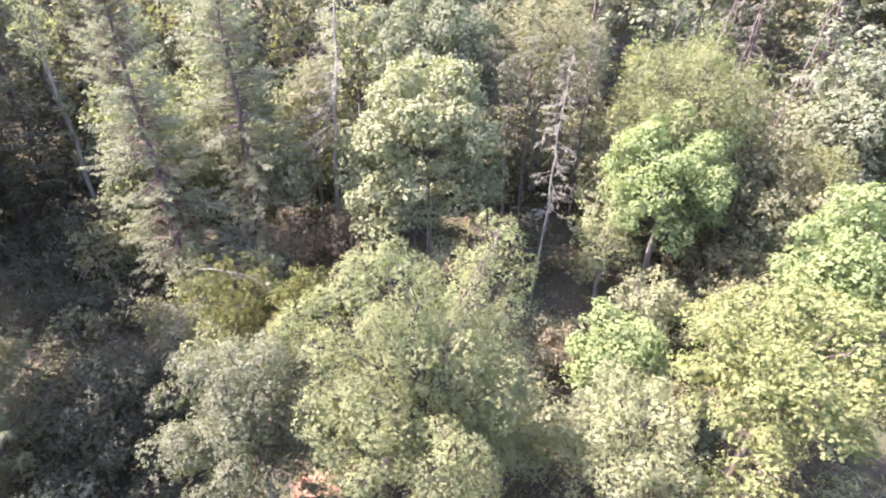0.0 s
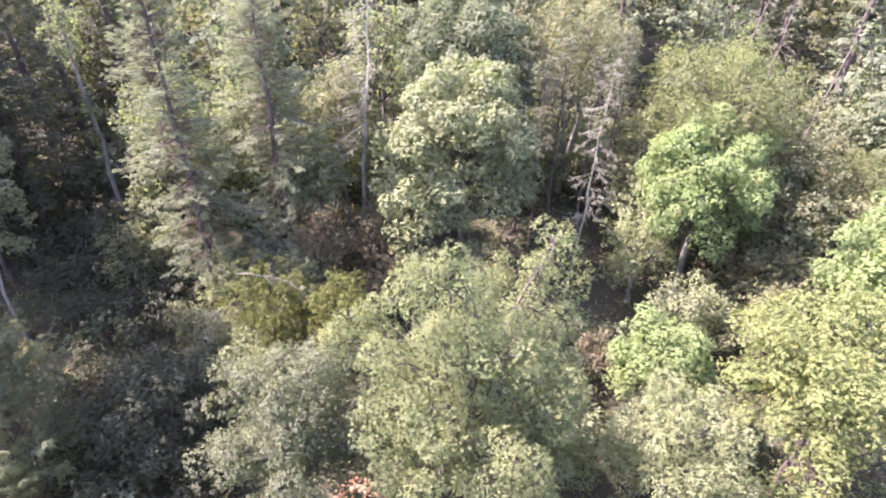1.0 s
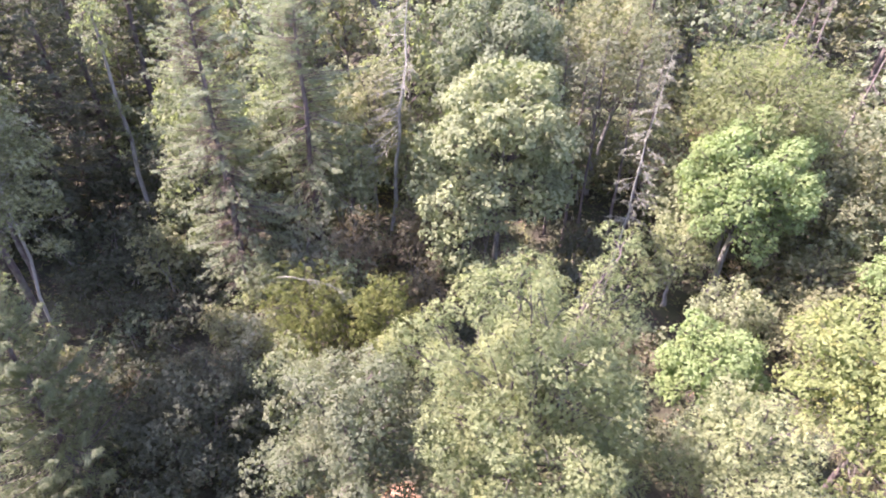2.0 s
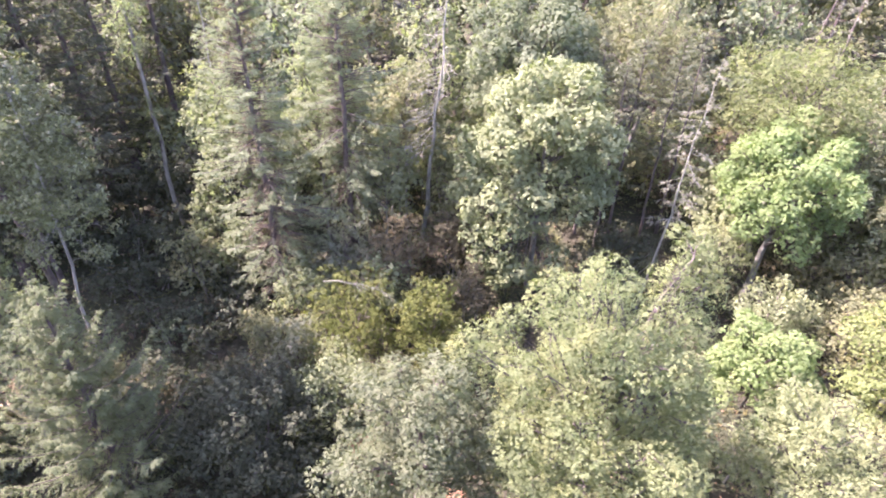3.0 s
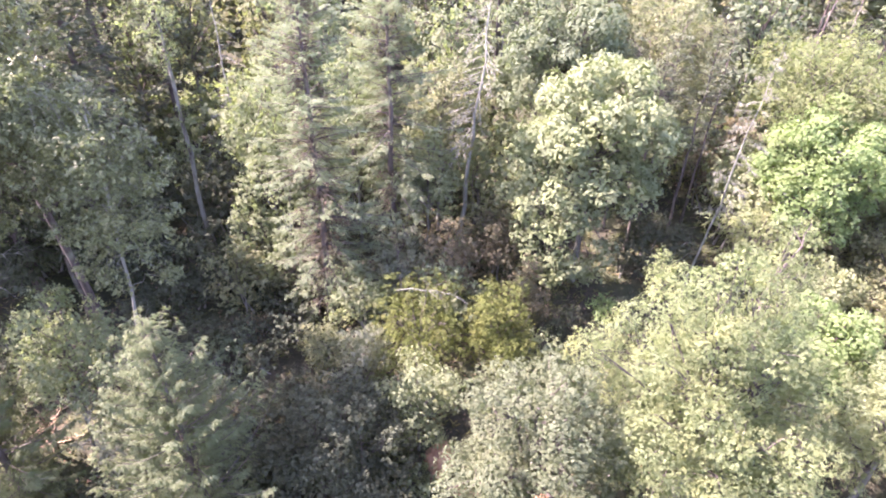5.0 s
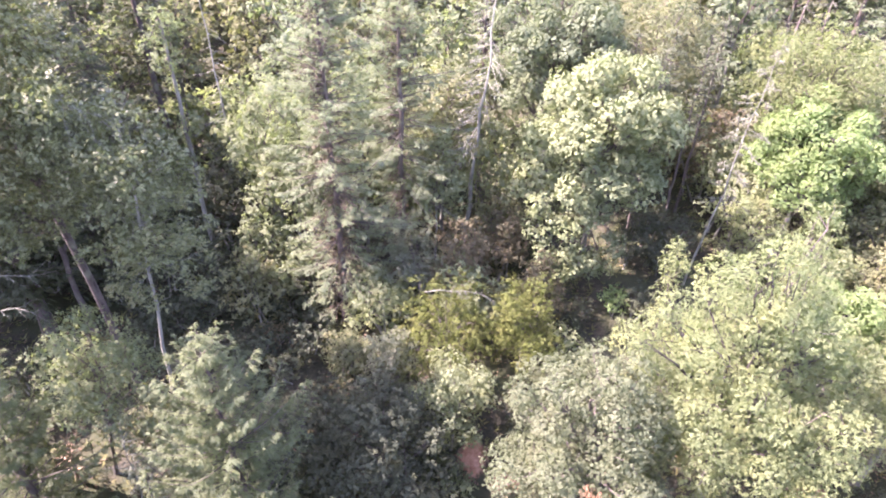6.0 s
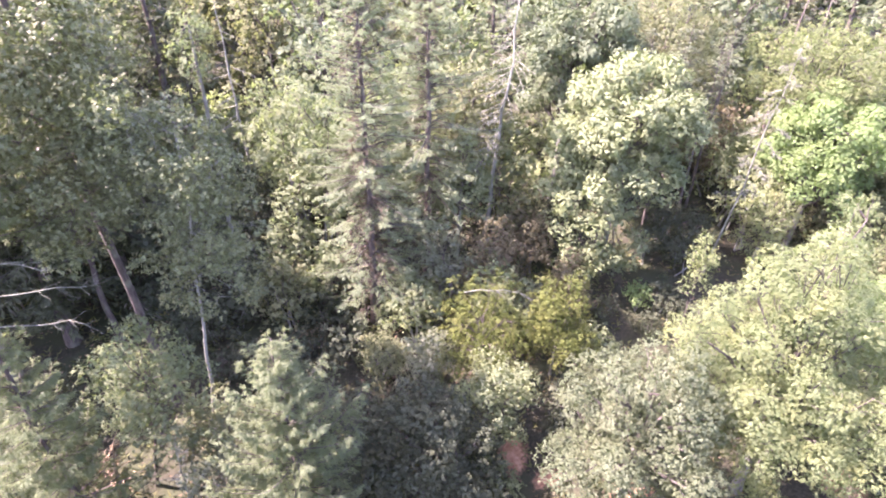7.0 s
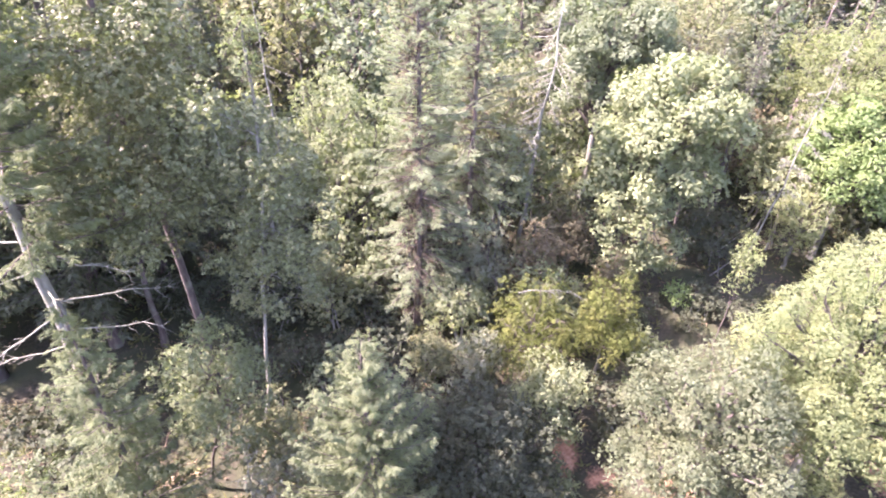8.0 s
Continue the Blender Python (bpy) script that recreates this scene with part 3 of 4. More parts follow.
broadleaf("alder_tree", "dark alder with thin stems behind a bright maple", "tree", 23.4, 36.2, 13.6, 5.0, 4.4, "shrub", "shrub", 24, stem=0.2, n=14, big=1.3, stems=2)
broadleaf("alder_tree", "dark alder with thin stems behind a bright maple", "tree", 20.6, 31.2, 10.0, 4.0, 3.0, "shrub", "shrub", 25, stem=0.16, n=10, big=1.3)
broadleaf("maple_tree", "dark maple high on the slope", "tree", 31.0, 39.0, 20.0, 9.0, 4.6, "maple_blue", "maple", 26, stem=0.3, n=14, big=1.3)

broadleaf("alder_tree", "grey-green alder in front of a leaning dead trunk", "tree", 22.6, 38.8, 17.6, 6.0, 3.4, "shrub", "shrub", 27, stem=0.16, n=12, big=1.3)
broadleaf("alder_tree", "olive alder in front of a leaning dead trunk", "tree", 26.6, 36.4, 15.0, 6.0, 3.0, "olive", "fine", 28, stem=0.14, n=10)

# ---- firs ----
conifer("fir_tree", "tall thin fir with grey-green boughs and reddish dead inner twigs", "tree", -18.2, 33.3, 26.5, 5.2, 3.3, "fir", 31, stem=0.26, dead=0.34, per=8, thick=1.8, skip=(-70, 45, 0.35), needle=0.22, shape=0.35, droop=0.55, step=0.47, uneven=0.5)
conifer("fir_tree", "tall fir with dense grey-green boughs and a dark bare lower trunk", "tree", -13.7, 37.6, 27.0, 9.0, 3.5, "fir", 32, stem=0.26, dead=0.24, per=8, thick=1.8, skip=(-70, 45, 0.35), needle=0.23, shape=0.4, droop=0.55, step=0.5, uneven=0.6)
conifer("fir_tree", "young bushy fir with fresh blue-green needles", "tree", -23.1, 19.0, 15.6, 1.6, 4.4, "fir_blue", 33, stem=0.2, droop=-0.2, per=8, thick=2.2, step=0.46, shape=0.75, uneven=0.25, needle=0.24)
conifer("fir_tree", "young fir with pale green boughs below a larger trunk", "tree", -33.0, 21.3, 17.0, 1.8, 4.3, "fir_blue", 34, stem=0.2, droop=0.0, per=8, thick=2.2, step=0.5, shape=0.9, skip=(40, 30, 0.7), needle=0.24)
conifer("fir_tree", "small bright green young fir", "tree", -33.8, 22.6, 8.6, 1.0, 2.2, "fir_young", 35, stem=0.16, droop=0.05, per=7, thick=2.0, shape=0.7, needle=0.24, single=False)
conifer("fir_tree", "low bushy young fir beside a larger one", "tree", -36.9, 19.6, 9.5, 1.0, 2.6, "fir_young", 351, stem=0.14, droop=0.05, per=7, thick=1.6, step=0.55, shape=0.7, needle=0.26, single=False)
old_fir = conifer("fir_tree", "old fir with a thick grey trunk and bare dead lower branches", "tree", -34.5, 24.0, 30.0, 12.0, 3.8, "fir_blue", 36, stem=0.38, droop=0.35, per=9, thick=2.3, bare=(11, 17.5), skip=(180, 70, 0.85), needle=0.28, shape=0.4, bark="grey")
broadleaf("alder_tree", "tall grey pole of an alder with leaves at its broken top", "tree", -27.2, 39.1, 22.4, 12.0, 1.4, "alder", "shrub", 37, stem=0.2, leader=0.96, twigs=3,
          lobes=[(-27.3, 39.0, 21.8, 0.9), (-27.9, 38.7, 20.9, 0.7), (-26.7, 39.2, 21.2, 0.7), (-27.5, 38.8, 19.6, 0.5), (-26.9, 39.0, 15.4, 0.45), (-27.4, 39.0, 13.6, 0.5)], big=0.9, ragged=0.5)

# firs added as shadow casters for the hollow, several of them never in view
conifer("fir_tree", "tall dark fir added to shade the hollow", "tree", -37.6, 35.0, 28.0, 7.0, 4.6, "fir_dark_shaded", 38, stem=0.38, per=8, thick=1.0, needle=0.6, shape=0.55, single=False)
conifer("fir_tree", "tall dark fir added to shade the hollow", "tree", -35.4, 40.6, 28.0, 7.0, 4.6, "fir_dark_shaded", 29, stem=0.38, per=7, thick=0.9, needle=0.6, shape=0.55, single=False)
conifer("fir_tree", "tall dark fir added to shade the hollow", "tree", -44.0, 33.6, 31.0, 8.0, 4.6, "fir_dark_shaded", 30, stem=0.38, per=8, thick=0.8, needle=0.65, shape=0.55, single=False)
conifer("fir_tree", "tall dark fir added to shade the hollow", "tree", -47.6, 39.4, 32.0, 5.0, 4.8, "fir_dark_shaded", 391, stem=0.38, per=7, thick=0.6, needle=0.8, shape=0.5, single=False)
conifer("fir_tree", "tall dark fir added to shade the hollow", "tree", -49.4, 37.0, 31.0, 5.0, 4.8, "fir_dark_shaded", 392, stem=0.38, per=7, thick=0.6, needle=0.8, shape=0.5, single=False)
conifer("fir_tree", "tall dark fir added to shade the hollow", "tree", -42.6, 42.0, 34.0, 8.0, 4.6, "fir_dark_shaded", 39, stem=0.4, per=6, thick=0.6, needle=0.7, shape=0.55, single=False)
conifer("fir_tree", "tall dark fir added to shade the hollow", "tree", -36.0, 45.6, 28.0, 8.0, 4.2, "fir_dark_shaded", 40, stem=0.36, per=6, thick=1.0, needle=0.5, shape=0.55, single=False)
# cottonwood added to block more sun from the hollow
broadleaf("cottonwood_tree", "tall dark cottonwood added to shade the hollow", "tree", -34.6, 34.2, 22.0, 10.0, 3.8, "cotton", "cotton", 45, bark="fir", stem=0.2, n=24, share=0.32, big=1.4, density=1.2)

rng_old = np.random.default_rng(361)
for k, (lift, turn, length, droop) in enumerate([(17.4, -20, 3.4, 0.02), (16.8, 200, 3.6, -0.15), (16.0, -60, 2.6, -0.1), (15.2, 10, 4.2, 0.06), (14.6, 225, 3.8, -0.1), (13.8, -5, 3.6, 0.1), (13.0, 180, 3.0, -0.1), (18.0, 160, 2.6, 0.0)]):
    dead_limb(rng_old, old_fir, (0, 0, lift - float(land(-34.5, 24.0))), turn, length, droop, thick=0.042)

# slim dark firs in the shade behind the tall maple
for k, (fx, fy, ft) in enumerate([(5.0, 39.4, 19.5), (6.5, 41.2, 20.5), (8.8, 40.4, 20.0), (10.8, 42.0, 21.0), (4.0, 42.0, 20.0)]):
    conifer("fir_tree", "slim dark fir with a long bare trunk", "tree", fx, fy, ft, 12.5, 1.7, "fir_dark_shaded", 381 + k, stem=0.11, per=5, thick=1.0, shape=0.4, group="slim firs", single=False, bark="twig")

# ---- cottonwood and its neighbours ----
broadleaf("cottonwood_tree", "tall cottonwood with a slender pale trunk and small glossy leaves", "tree", -28.3, 27.1, 22.6, 10.5, 2.7, "cotton", "cotton", 41, twigs=3, bark="pale", limb_bark="grey", limb=0.2, stem=0.11, n=30, share=0.3,
          lean=(2.2, -1.5), leader=0.85, big=0.9, density=1.1, ragged=0.4, extra=[(-27.6, 24.2, 22.2, 1.0)])
broadleaf("cottonwood_tree", "tall cottonwood with a dark leaning trunk and small glossy leaves", "tree", -30.6, 29.4, 28.5, 12.5, 4.0, "cotton", "cotton", 42, twigs=3, bark="fir", limb=0.16, stem=0.24, n=32, share=0.3,
          lean=(-0.6, -1.8), leader=0.88, big=0.95, density=1.3, ragged=0.4, extra=[(-29.6, 26.8, 22.8, 1.2), (-30.6, 25.6, 23.0, 1.2), (-31.6, 26.6, 21.4, 1.2), (-29.4, 27.2, 20.6, 1.2), (-29.0, 25.4, 22.2, 1.1), (-28.4, 25.2, 20.4, 1.0), (-29.8, 25.4, 20.0, 1.1), (-28.8, 25.8, 24.2, 1.1), (-30.0, 25.6, 18.4, 1.0)])
broadleaf("alder_tree", "small grey-green alder with a thin bent stem", "tree", -31.4, 24.8, 13.4, 4.6, 2.5, "alder", "shrub", 43, bark="fir", stem=0.1, n=18, share=0.34, density=1.0, lean=(2.0, -1.2), ragged=0.5, big=0.85)
broadleaf("alder_shrub", "leafy alder bush at the foot of a pale trunk", "shrub", -27.4, 24.4, 7.6, 1.8, 2.3, "shrub", "shrub", 46, stem=0.08, n=9, stems=3)
# the next three hazels carry the shade of their gaps in the leaf colour
broadleaf("hazel_shrub", "dull green hazel in a shaded gap, shade in its leaf colour", "shrub", 5.8, 26.2, 5.6, 1.6, 2.0, "shrub_shaded", "shrub", 47, stem=0.07, n=8, stems=3)
broadleaf("hazel_shrub", "leafy hazel under a yellowing maple, shade in its leaf colour", "shrub", 17.6, 16.8, 5.2, 1.0, 2.4, "shrub_shaded", "shrub", 48, stem=0.08, n=9, stems=3)
broadleaf("hazel_shrub", "leafy hazel under a yellowing maple, shade in its leaf colour", "shrub", 13.4, 16.0, 4.6, 1.0, 2.0, "shrub_shaded", "shrub", 49, stem=0.08, n=9, stems=3)
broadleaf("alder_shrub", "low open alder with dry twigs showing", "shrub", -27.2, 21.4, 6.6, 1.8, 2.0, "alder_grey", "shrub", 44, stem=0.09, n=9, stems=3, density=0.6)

# floor hazels, their leaves coloured darker in place of deeper shade
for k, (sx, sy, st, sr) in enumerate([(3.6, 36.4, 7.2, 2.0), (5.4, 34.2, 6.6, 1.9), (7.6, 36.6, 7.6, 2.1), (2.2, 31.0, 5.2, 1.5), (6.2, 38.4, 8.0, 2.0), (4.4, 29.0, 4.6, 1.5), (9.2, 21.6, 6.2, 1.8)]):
    broadleaf("hazel_shrub", "leafy hazel on the shaded floor between taller trees, shade in its leaf colour", "shrub", sx, sy, st, float(land(sx, sy)) + 0.7, sr, "shrub_shaded", "shrub", 480 + k, stem=0.07, n=7, stems=3, big=1.3, heads=2, twigs=4)

# ---- standing dead trees ----
snag("dead_tree", "tall bleached dead conifer with many bare hooked branches", (-8.6, 40.2, 4.0), (-6.8, 40.8, 24.2), 0.2, 56, 51, thin=0.55, lowest=0.42, longest=4.2, droop=-0.3, lichen=0.25, face=195)
snag("dead_tree", "slim leaning dead conifer with drooping lichen-grey branches", (7.1, 33.4, 3.0), (7.7, 32.1, 21.8), 0.1, 48, 52, thin=0.4, lowest=0.42, longest=1.9, droop=-0.3, lichen=1.0, bark="dead_grey")
snag("dead_tree", "leaning grey-brown dead trunk high on the slope", (22.4, 39.6, 4.2), (28.6, 45.2, 23.0), 0.12, 18, 53, lowest=0.45, longest=1.8, droop=-0.3, lichen=0.3, bark="fir")
snag("dead_tree", "broken brown dead conifer at the back of the wood", (20.2, 46.4, 5.4), (23.0, 49.0, 23.0), 0.2, 34, 54, lowest=0.25, longest=2.6, droop=-0.35, lichen=0.9, bark="fir")
snag("dead_tree", "broken brown dead conifer at the back of the wood", (22.6, 46.0, 5.4), (25.0, 48.6, 23.0), 0.17, 34, 55, lowest=0.25, longest=2.4, droop=-0.35, lichen=0.9, bark="fir")
snag("dead_tree", "thin grey dead stem with curved branches between dark firs", (-26.5, 49.0, 5.4), (-27.2, 50.5, 21.5), 0.16, 20, 56, lowest=0.4, longest=2.6, droop=-0.35)

snag("dead_sapling", "small dry bare sapling with pale forked twigs", (-29.0, 21.9, 0.7), (-28.3, 21.2, 8.4), 0.05, 22, 57, thin=0.9, lowest=0.35, longest=1.7, droop=0.7, bark="dead")

snag("snapped_trunk", "snapped leaning trunk with splintered tan branches", (-33.3, 24.6, 0.7), (-31.7, 23.0, 6.4), 0.13, 20, 58, thin=1.4, lowest=0.3, longest=1.6, droop=0.1, bark="tan")

# ---- understorey that is seen clearly ----
cedar = broadleaf("yew_shrub", "drooping yellow-green cedar shrub with a bleached dead limb", "shrub", -12.3, 27.5, 10.3, 2.6, 2.9, "yew", "cedar", 61, stem=0.12, n=12)
rng_limb = np.random.default_rng(610)
dry_limb = Pile()
dry_line = bent_line(rng_limb, (-1.4, -0.3, 8.0), (2.3, -0.5, 7.3), 9, 0.09, 0.012)
dry_limb.add(*tube(dry_line, 0.032 * np.linspace(1, 0.35, 9), 5))
for k in range(9):
    a = dry_line[rng_limb.integers(3, 9)]
    dry_limb.add(*tube(bent_line(rng_limb, a, a + np.array([rng_limb.uniform(0.2, 0.8), rng_limb.uniform(-0.4, 0.2), rng_limb.uniform(-0.6, 0.1)]), 4, 0, 0.05), np.array([0.022, 0.016, 0.012, 0.008]), 3))
part("dead_limb", dry_limb.mesh("dead_limb", BARK["dead_grey"], True), cedar, "bleached arching dead limb")
broadleaf("yew_shrub", "upright yellow-green cedar shrub", "shrub", -7.6, 27.3, 10.0, 2.2, 2.3, "yew", "fine", 62, stem=0.1, n=12, density=1.5)
# the shadow over this hazel is partly put into its leaf colour
broadleaf("hazel_shrub", "large spreading hazel, leaf colour darkened for the shade on it", "shrub", -17.0, 21.4, 7.8, 1.0, 3.9, "shrub_shaded", "shrub", 63, stem=0.09, n=16, stems=4, share=0.36)
broadleaf("hazel_shrub", "pale leafy hazel at a shadow's edge", "shrub", -12.6, 23.6, 8.2, 1.4, 2.4, "shrub_pale", "shrub", 64, stem=0.08, n=12, stems=3, big=0.78, ragged=0.4)
broadleaf("hazel_shrub", "silvery green shrub with upright shoots", "shrub", -15.9, 27.4, 7.0, 2.0, 1.9, "alder_grey", "shrub", 65, stem=0.08, n=9, stems=3)
broadleaf("hazel_shrub", "silvery green shrub with upright shoots", "shrub", -18.2, 28.8, 6.3, 2.0, 1.7, "shrub", "shrub", 66, stem=0.08, n=9, stems=3)
broadleaf("elder_shrub", "small bright green bush on the open floor", "shrub", 0.5, 31.5, 5.3, 3.0, 1.1, "maple_green", "shrub", 67, stem=0.05, n=7, stems=3)
broadleaf("hazel_shrub", "tan and pink withered hazel", "shrub", -10.3, 33.2, 10.6, 3.6, 2.4, "shrub_tan", "shrub", 68, stem=0.09, n=10, stems=3)
broadleaf("hazel_shrub", "grey-green hazel below tall firs", "shrub", -13.4, 34.0, 9.8, 3.4, 2.6, "alder_grey", "shrub", 69, stem=0.09, n=10, stems=3)
broadleaf("hazel_shrub", "grey-green hazel below tall firs", "shrub", -16.0, 31.4, 8.6, 3.0, 2.3, "shrub_pale", "shrub", 70, stem=0.09, n=10, stems=3)
broadleaf("hazel_shrub", "brown and grey-green hazel below a dead trunk", "shrub", -6.6, 35.6, 9.8, 3.6, 2.1, "shrub_tan", "shrub", 71, stem=0.09, n=10, stems=3)
broadleaf("hazel_shrub", "twiggy brown-green hazel before a tall maple", "shrub", -5.2, 31.6, 8.6, 2.6, 1.9, "shrub_tan", "shrub", 710, stem=0.08, n=10, stems=3)
broadleaf("alder_tree", "light yellow-green alder with thin dark stems", "tree", -21.2, 37.4, 19.0, 7.5, 3.2, "alder", "shrub", 72, stem=0.13, n=14, big=1.3, stems=2)
broadleaf("alder_tree", "light yellow-green alder with thin dark stems", "tree", -22.6, 42.4, 18.5, 8.0, 3.2, "alder", "shrub", 73, stem=0.13, n=14, big=1.3, stems=2)
broadleaf("alder_shrub", "young sunlit alder at the foot of taller alders", "shrub", -23.2, 36.2, 11.0, 3.4, 2.3, "alder", "shrub", 741, bark="fir", stem=0.08, n=11, stems=2, big=1.2)
broadleaf("alder_shrub", "young sunlit alder at the foot of taller alders", "shrub", -20.8, 34.8, 9.4, 3.2, 2.0, "alder", "shrub", 742, bark="fir", stem=0.07, n=10, stems=2, big=1.2)
broadleaf("alder_tree", "light yellow-green alder with thin dark stems", "tree", -16.2, 40.4, 19.5, 8.0, 3.3, "alder", "shrub", 74, stem=0.14, n=14, big=1.3)
broadleaf("alder_tree", "slim green alder behind a dead trunk", "tree", -10.0, 42.4, 19.0, 7.0, 3.3, "shrub", "shrub", 75, stem=0.14, n=14, big=1.3)
broadleaf("alder_tree", "slim green alder behind a dead trunk", "tree", -11.2, 38.2, 15.0, 6.0, 2.5, "shrub_pale", "shrub", 76, stem=0.11, n=11, big=1.3)
broadleaf("hazel_shrub", "brown and green hazel beside a dead trunk", "shrub", 8.6, 27.9, 5.4, 2.2, 1.6, "shrub_tan", "shrub", 77, stem=0.08, n=9, stems=3)
broadleaf("hazel_shrub", "pale hazel on the sunny slope", "shrub", 14.0, 29.2, 9.0, 3.0, 2.5, "shrub_pale", "shrub", 78, stem=0.09, n=10, stems=3)
broadleaf("hazel_shrub", "dull green hazel on the slope", "shrub", 18.6, 28.4, 8.6, 3.0, 2.7, "shrub", "shrub", 79, stem=0.09, n=10, stems=3)


# ---- the wood that closes the slope behind and at its sides ----
def place(x, y, turn, size):
    return Matrix.Translation((x, y, float(land(x, y)) - 0.12)) @ Matrix.Rotation(turn, 4, "Z") @ Matrix.Diagonal((size, size, size, 1))


far = [
    broadleaf("alder_tree", "grey-green alder in the wood behind", "tree", -31.5, 57.0, 23.3, 9.8, 4.2, "shrub", "shrub", 101, stem=0.2, n=12, twigs=4, big=2.25, heads=2, plain=True, density=0.75, group="wood behind"),
    broadleaf("maple_tree", "dark maple in the wood behind", "tree", -20.0, 50.5, 23.0, 9.0, 4.6, "maple_blue", "maple", 102, stem=0.25, n=12, twigs=4, big=2.25, heads=2, plain=True, density=0.6, group="wood behind"),
    broadleaf("alder_tree", "pale alder in the wood behind", "tree", -8.0, 52.0, 22.0, 9.0, 4.2, "alder", "shrub", 103, stem=0.2, n=12, twigs=4, big=2.25, heads=2, plain=True, density=0.75, group="wood behind"),
    conifer("fir_tree", "dark fir in the wood behind", "tree", -36.0, 50.0, 28.4, 9.4, 3.4, "fir_dark_shaded", 104, needle=0.7, thick=0.24, single=False, group="wood behind", shape=0.6),
    conifer("fir_tree", "grey-green fir in the wood behind", "tree", 13.5, 55.5, 28.0, 9.0, 3.2, "fir", 105, needle=0.7, thick=0.24, single=False, dead=0.3, group="wood behind", shape=0.6),
]
spots_taken = [(o.location.x, o.location.y) for o in scene.objects if o.parent is None and o.type == "EMPTY" and o.get("category") in ("tree", "dead tree")]
rng_far = np.random.default_rng(77)
tries = 0
placed = 0
while placed < 42 and tries < 4000:
    tries += 1
    fx, fy = rng_far.uniform(-66, 56), rng_far.uniform(40, 74)
    if abs(fx + 5) > (fy * 0.82 + 14) or (fy < 46 and -34 < fx < 26):
        continue
    if min((fx - a) ** 2 + (fy - b) ** 2 for a, b in spots_taken) < 4.6 ** 2:
        continue
    spots_taken.append((fx, fy))
    copy_thing(far[int(rng_far.integers(0, 5))], place(fx, fy, rng_far.uniform(0, 6.28), rng_far.uniform(0.85, 1.12)))
    placed += 1

for fx, fy in ((-41.0, 50.0), (-46.4, 54.6), (-38.4, 57.6), (-51.0, 51.6), (-32.6, 53.4)):
    copy_thing(far[3], place(fx, fy, fx, 1.05))
for fx, fy in ((-24.2, 59.0), (-27.5, 64.5)):
    copy_thing(far[0], place(fx, fy, fx, 1.0))


def far_woods():
    """The canopy that goes on beyond the slope, as one mass of rough crowns, plus unseen sky-blocking crowns."""
    rng = np.random.default_rng(90)
    n = 560
    y = 69 + 62 * rng.random(n) ** 1.25
    x = -6 + rng.uniform(-1, 1, n) * (y * 0.9 + 12)
    # unseen crowns added at both sides and below the eye hold back sky light
    m = 190
    x, y = np.concatenate([x, rng.uniform(-80, 56, m)]), np.concatenate([y, -9 - 50 * rng.random(m) ** 1.3])
    m = 70
    x, y = np.concatenate([x, np.where(rng.random(m) < 0.5, rng.uniform(-100, -56, m), rng.uniform(44, 90, m))]), np.concatenate([y, rng.uniform(-6, 30, m)])
    # more low unseen crowns, added to keep sky light off the hollow
    m = 20
    x, y = np.concatenate([x, rng.uniform(-50, -15, m)]), np.concatenate([y, rng.uniform(-8, 3.5, m)])
    pile = Pile()
    for cx, cy in zip(x, y):
        r, top = rng.uniform(2.8, 4.4), rng.uniform(13, 22)
        if -8.5 < cy < 4 and cx > -54:
            top = 10 + 0.2 * top
        near = -34 < cy < 5 and -55 < cx < 42
        k = 420 if near else 115
        d3 = unit(rng.normal(size=(k, 3)))
        d3[:, 2] = np.abs(d3[:, 2]) * 1.9 - 0.8
        P = np.array([cx, cy, float(land(cx, cy)) + top - r]) + d3 * r * rng.uniform(0.75, 1.1, (k, 1)) * np.array([1, 1, 1.5])
        W = unit(rng.normal(size=(k, 3)) + d3 * 0.4)
        s = rng.uniform(0.28, 0.55, k) if near else rng.uniform(0.8, 1.7, k)
        pile.add(*leaf_blades(P, W, unit(d3 + rng.normal(size=(k, 3)) * 0.5), s, s * 0.8))
    tagged(new("far_woods", pile.mesh("far_woods", LEAF["shrub"])), "dense green canopy of the wood beyond, plus unseen crowns that block sky light", "woods", kind="stuff")


far_woods()

# low growth under the wood behind
under = [
    broadleaf("alder_shrub", "dense green bush under the wood behind", "shrub", -14.0, 48.6, 10.5, 4.6, 2.9, "shrub", "shrub", 141, stem=0.07, n=6, stems=2, twigs=1, big=3.1, heads=2, density=1.0, plain=True, group="bushes behind"),
    broadleaf("alder_shrub", "dense pale bush under the wood behind", "shrub", 2.4, 52.4, 11.0, 5.0, 2.9, "shrub_pale", "shrub", 142, stem=0.07, n=6, stems=2, twigs=1, big=3.1, heads=2, density=1.0, plain=True, group="bushes behind"),
]
under_spots = [(-14.0, 48.6), (2.4, 52.4)]
rng_under = np.random.default_rng(80)
tries = 0
placed = 0
while placed < 84 and tries < 6000:
    tries += 1
    ux, uy = rng_under.uniform(-54, 50), rng_under.uniform(45, 45 + 34 * rng_under.random() + 3)
    if abs(ux + 5) > uy * 0.8 + 8 or min((ux - a) ** 2 + (uy - b) ** 2 for a, b in under_spots) < 3.0 ** 2:
        continue
    under_spots.append((ux, uy))
    copy_thing(under[int(rng_under.integers(0, 2))], place(ux, uy, rng_under.uniform(0, 6.28), rng_under.uniform(0.8, 1.35)))
    placed += 1

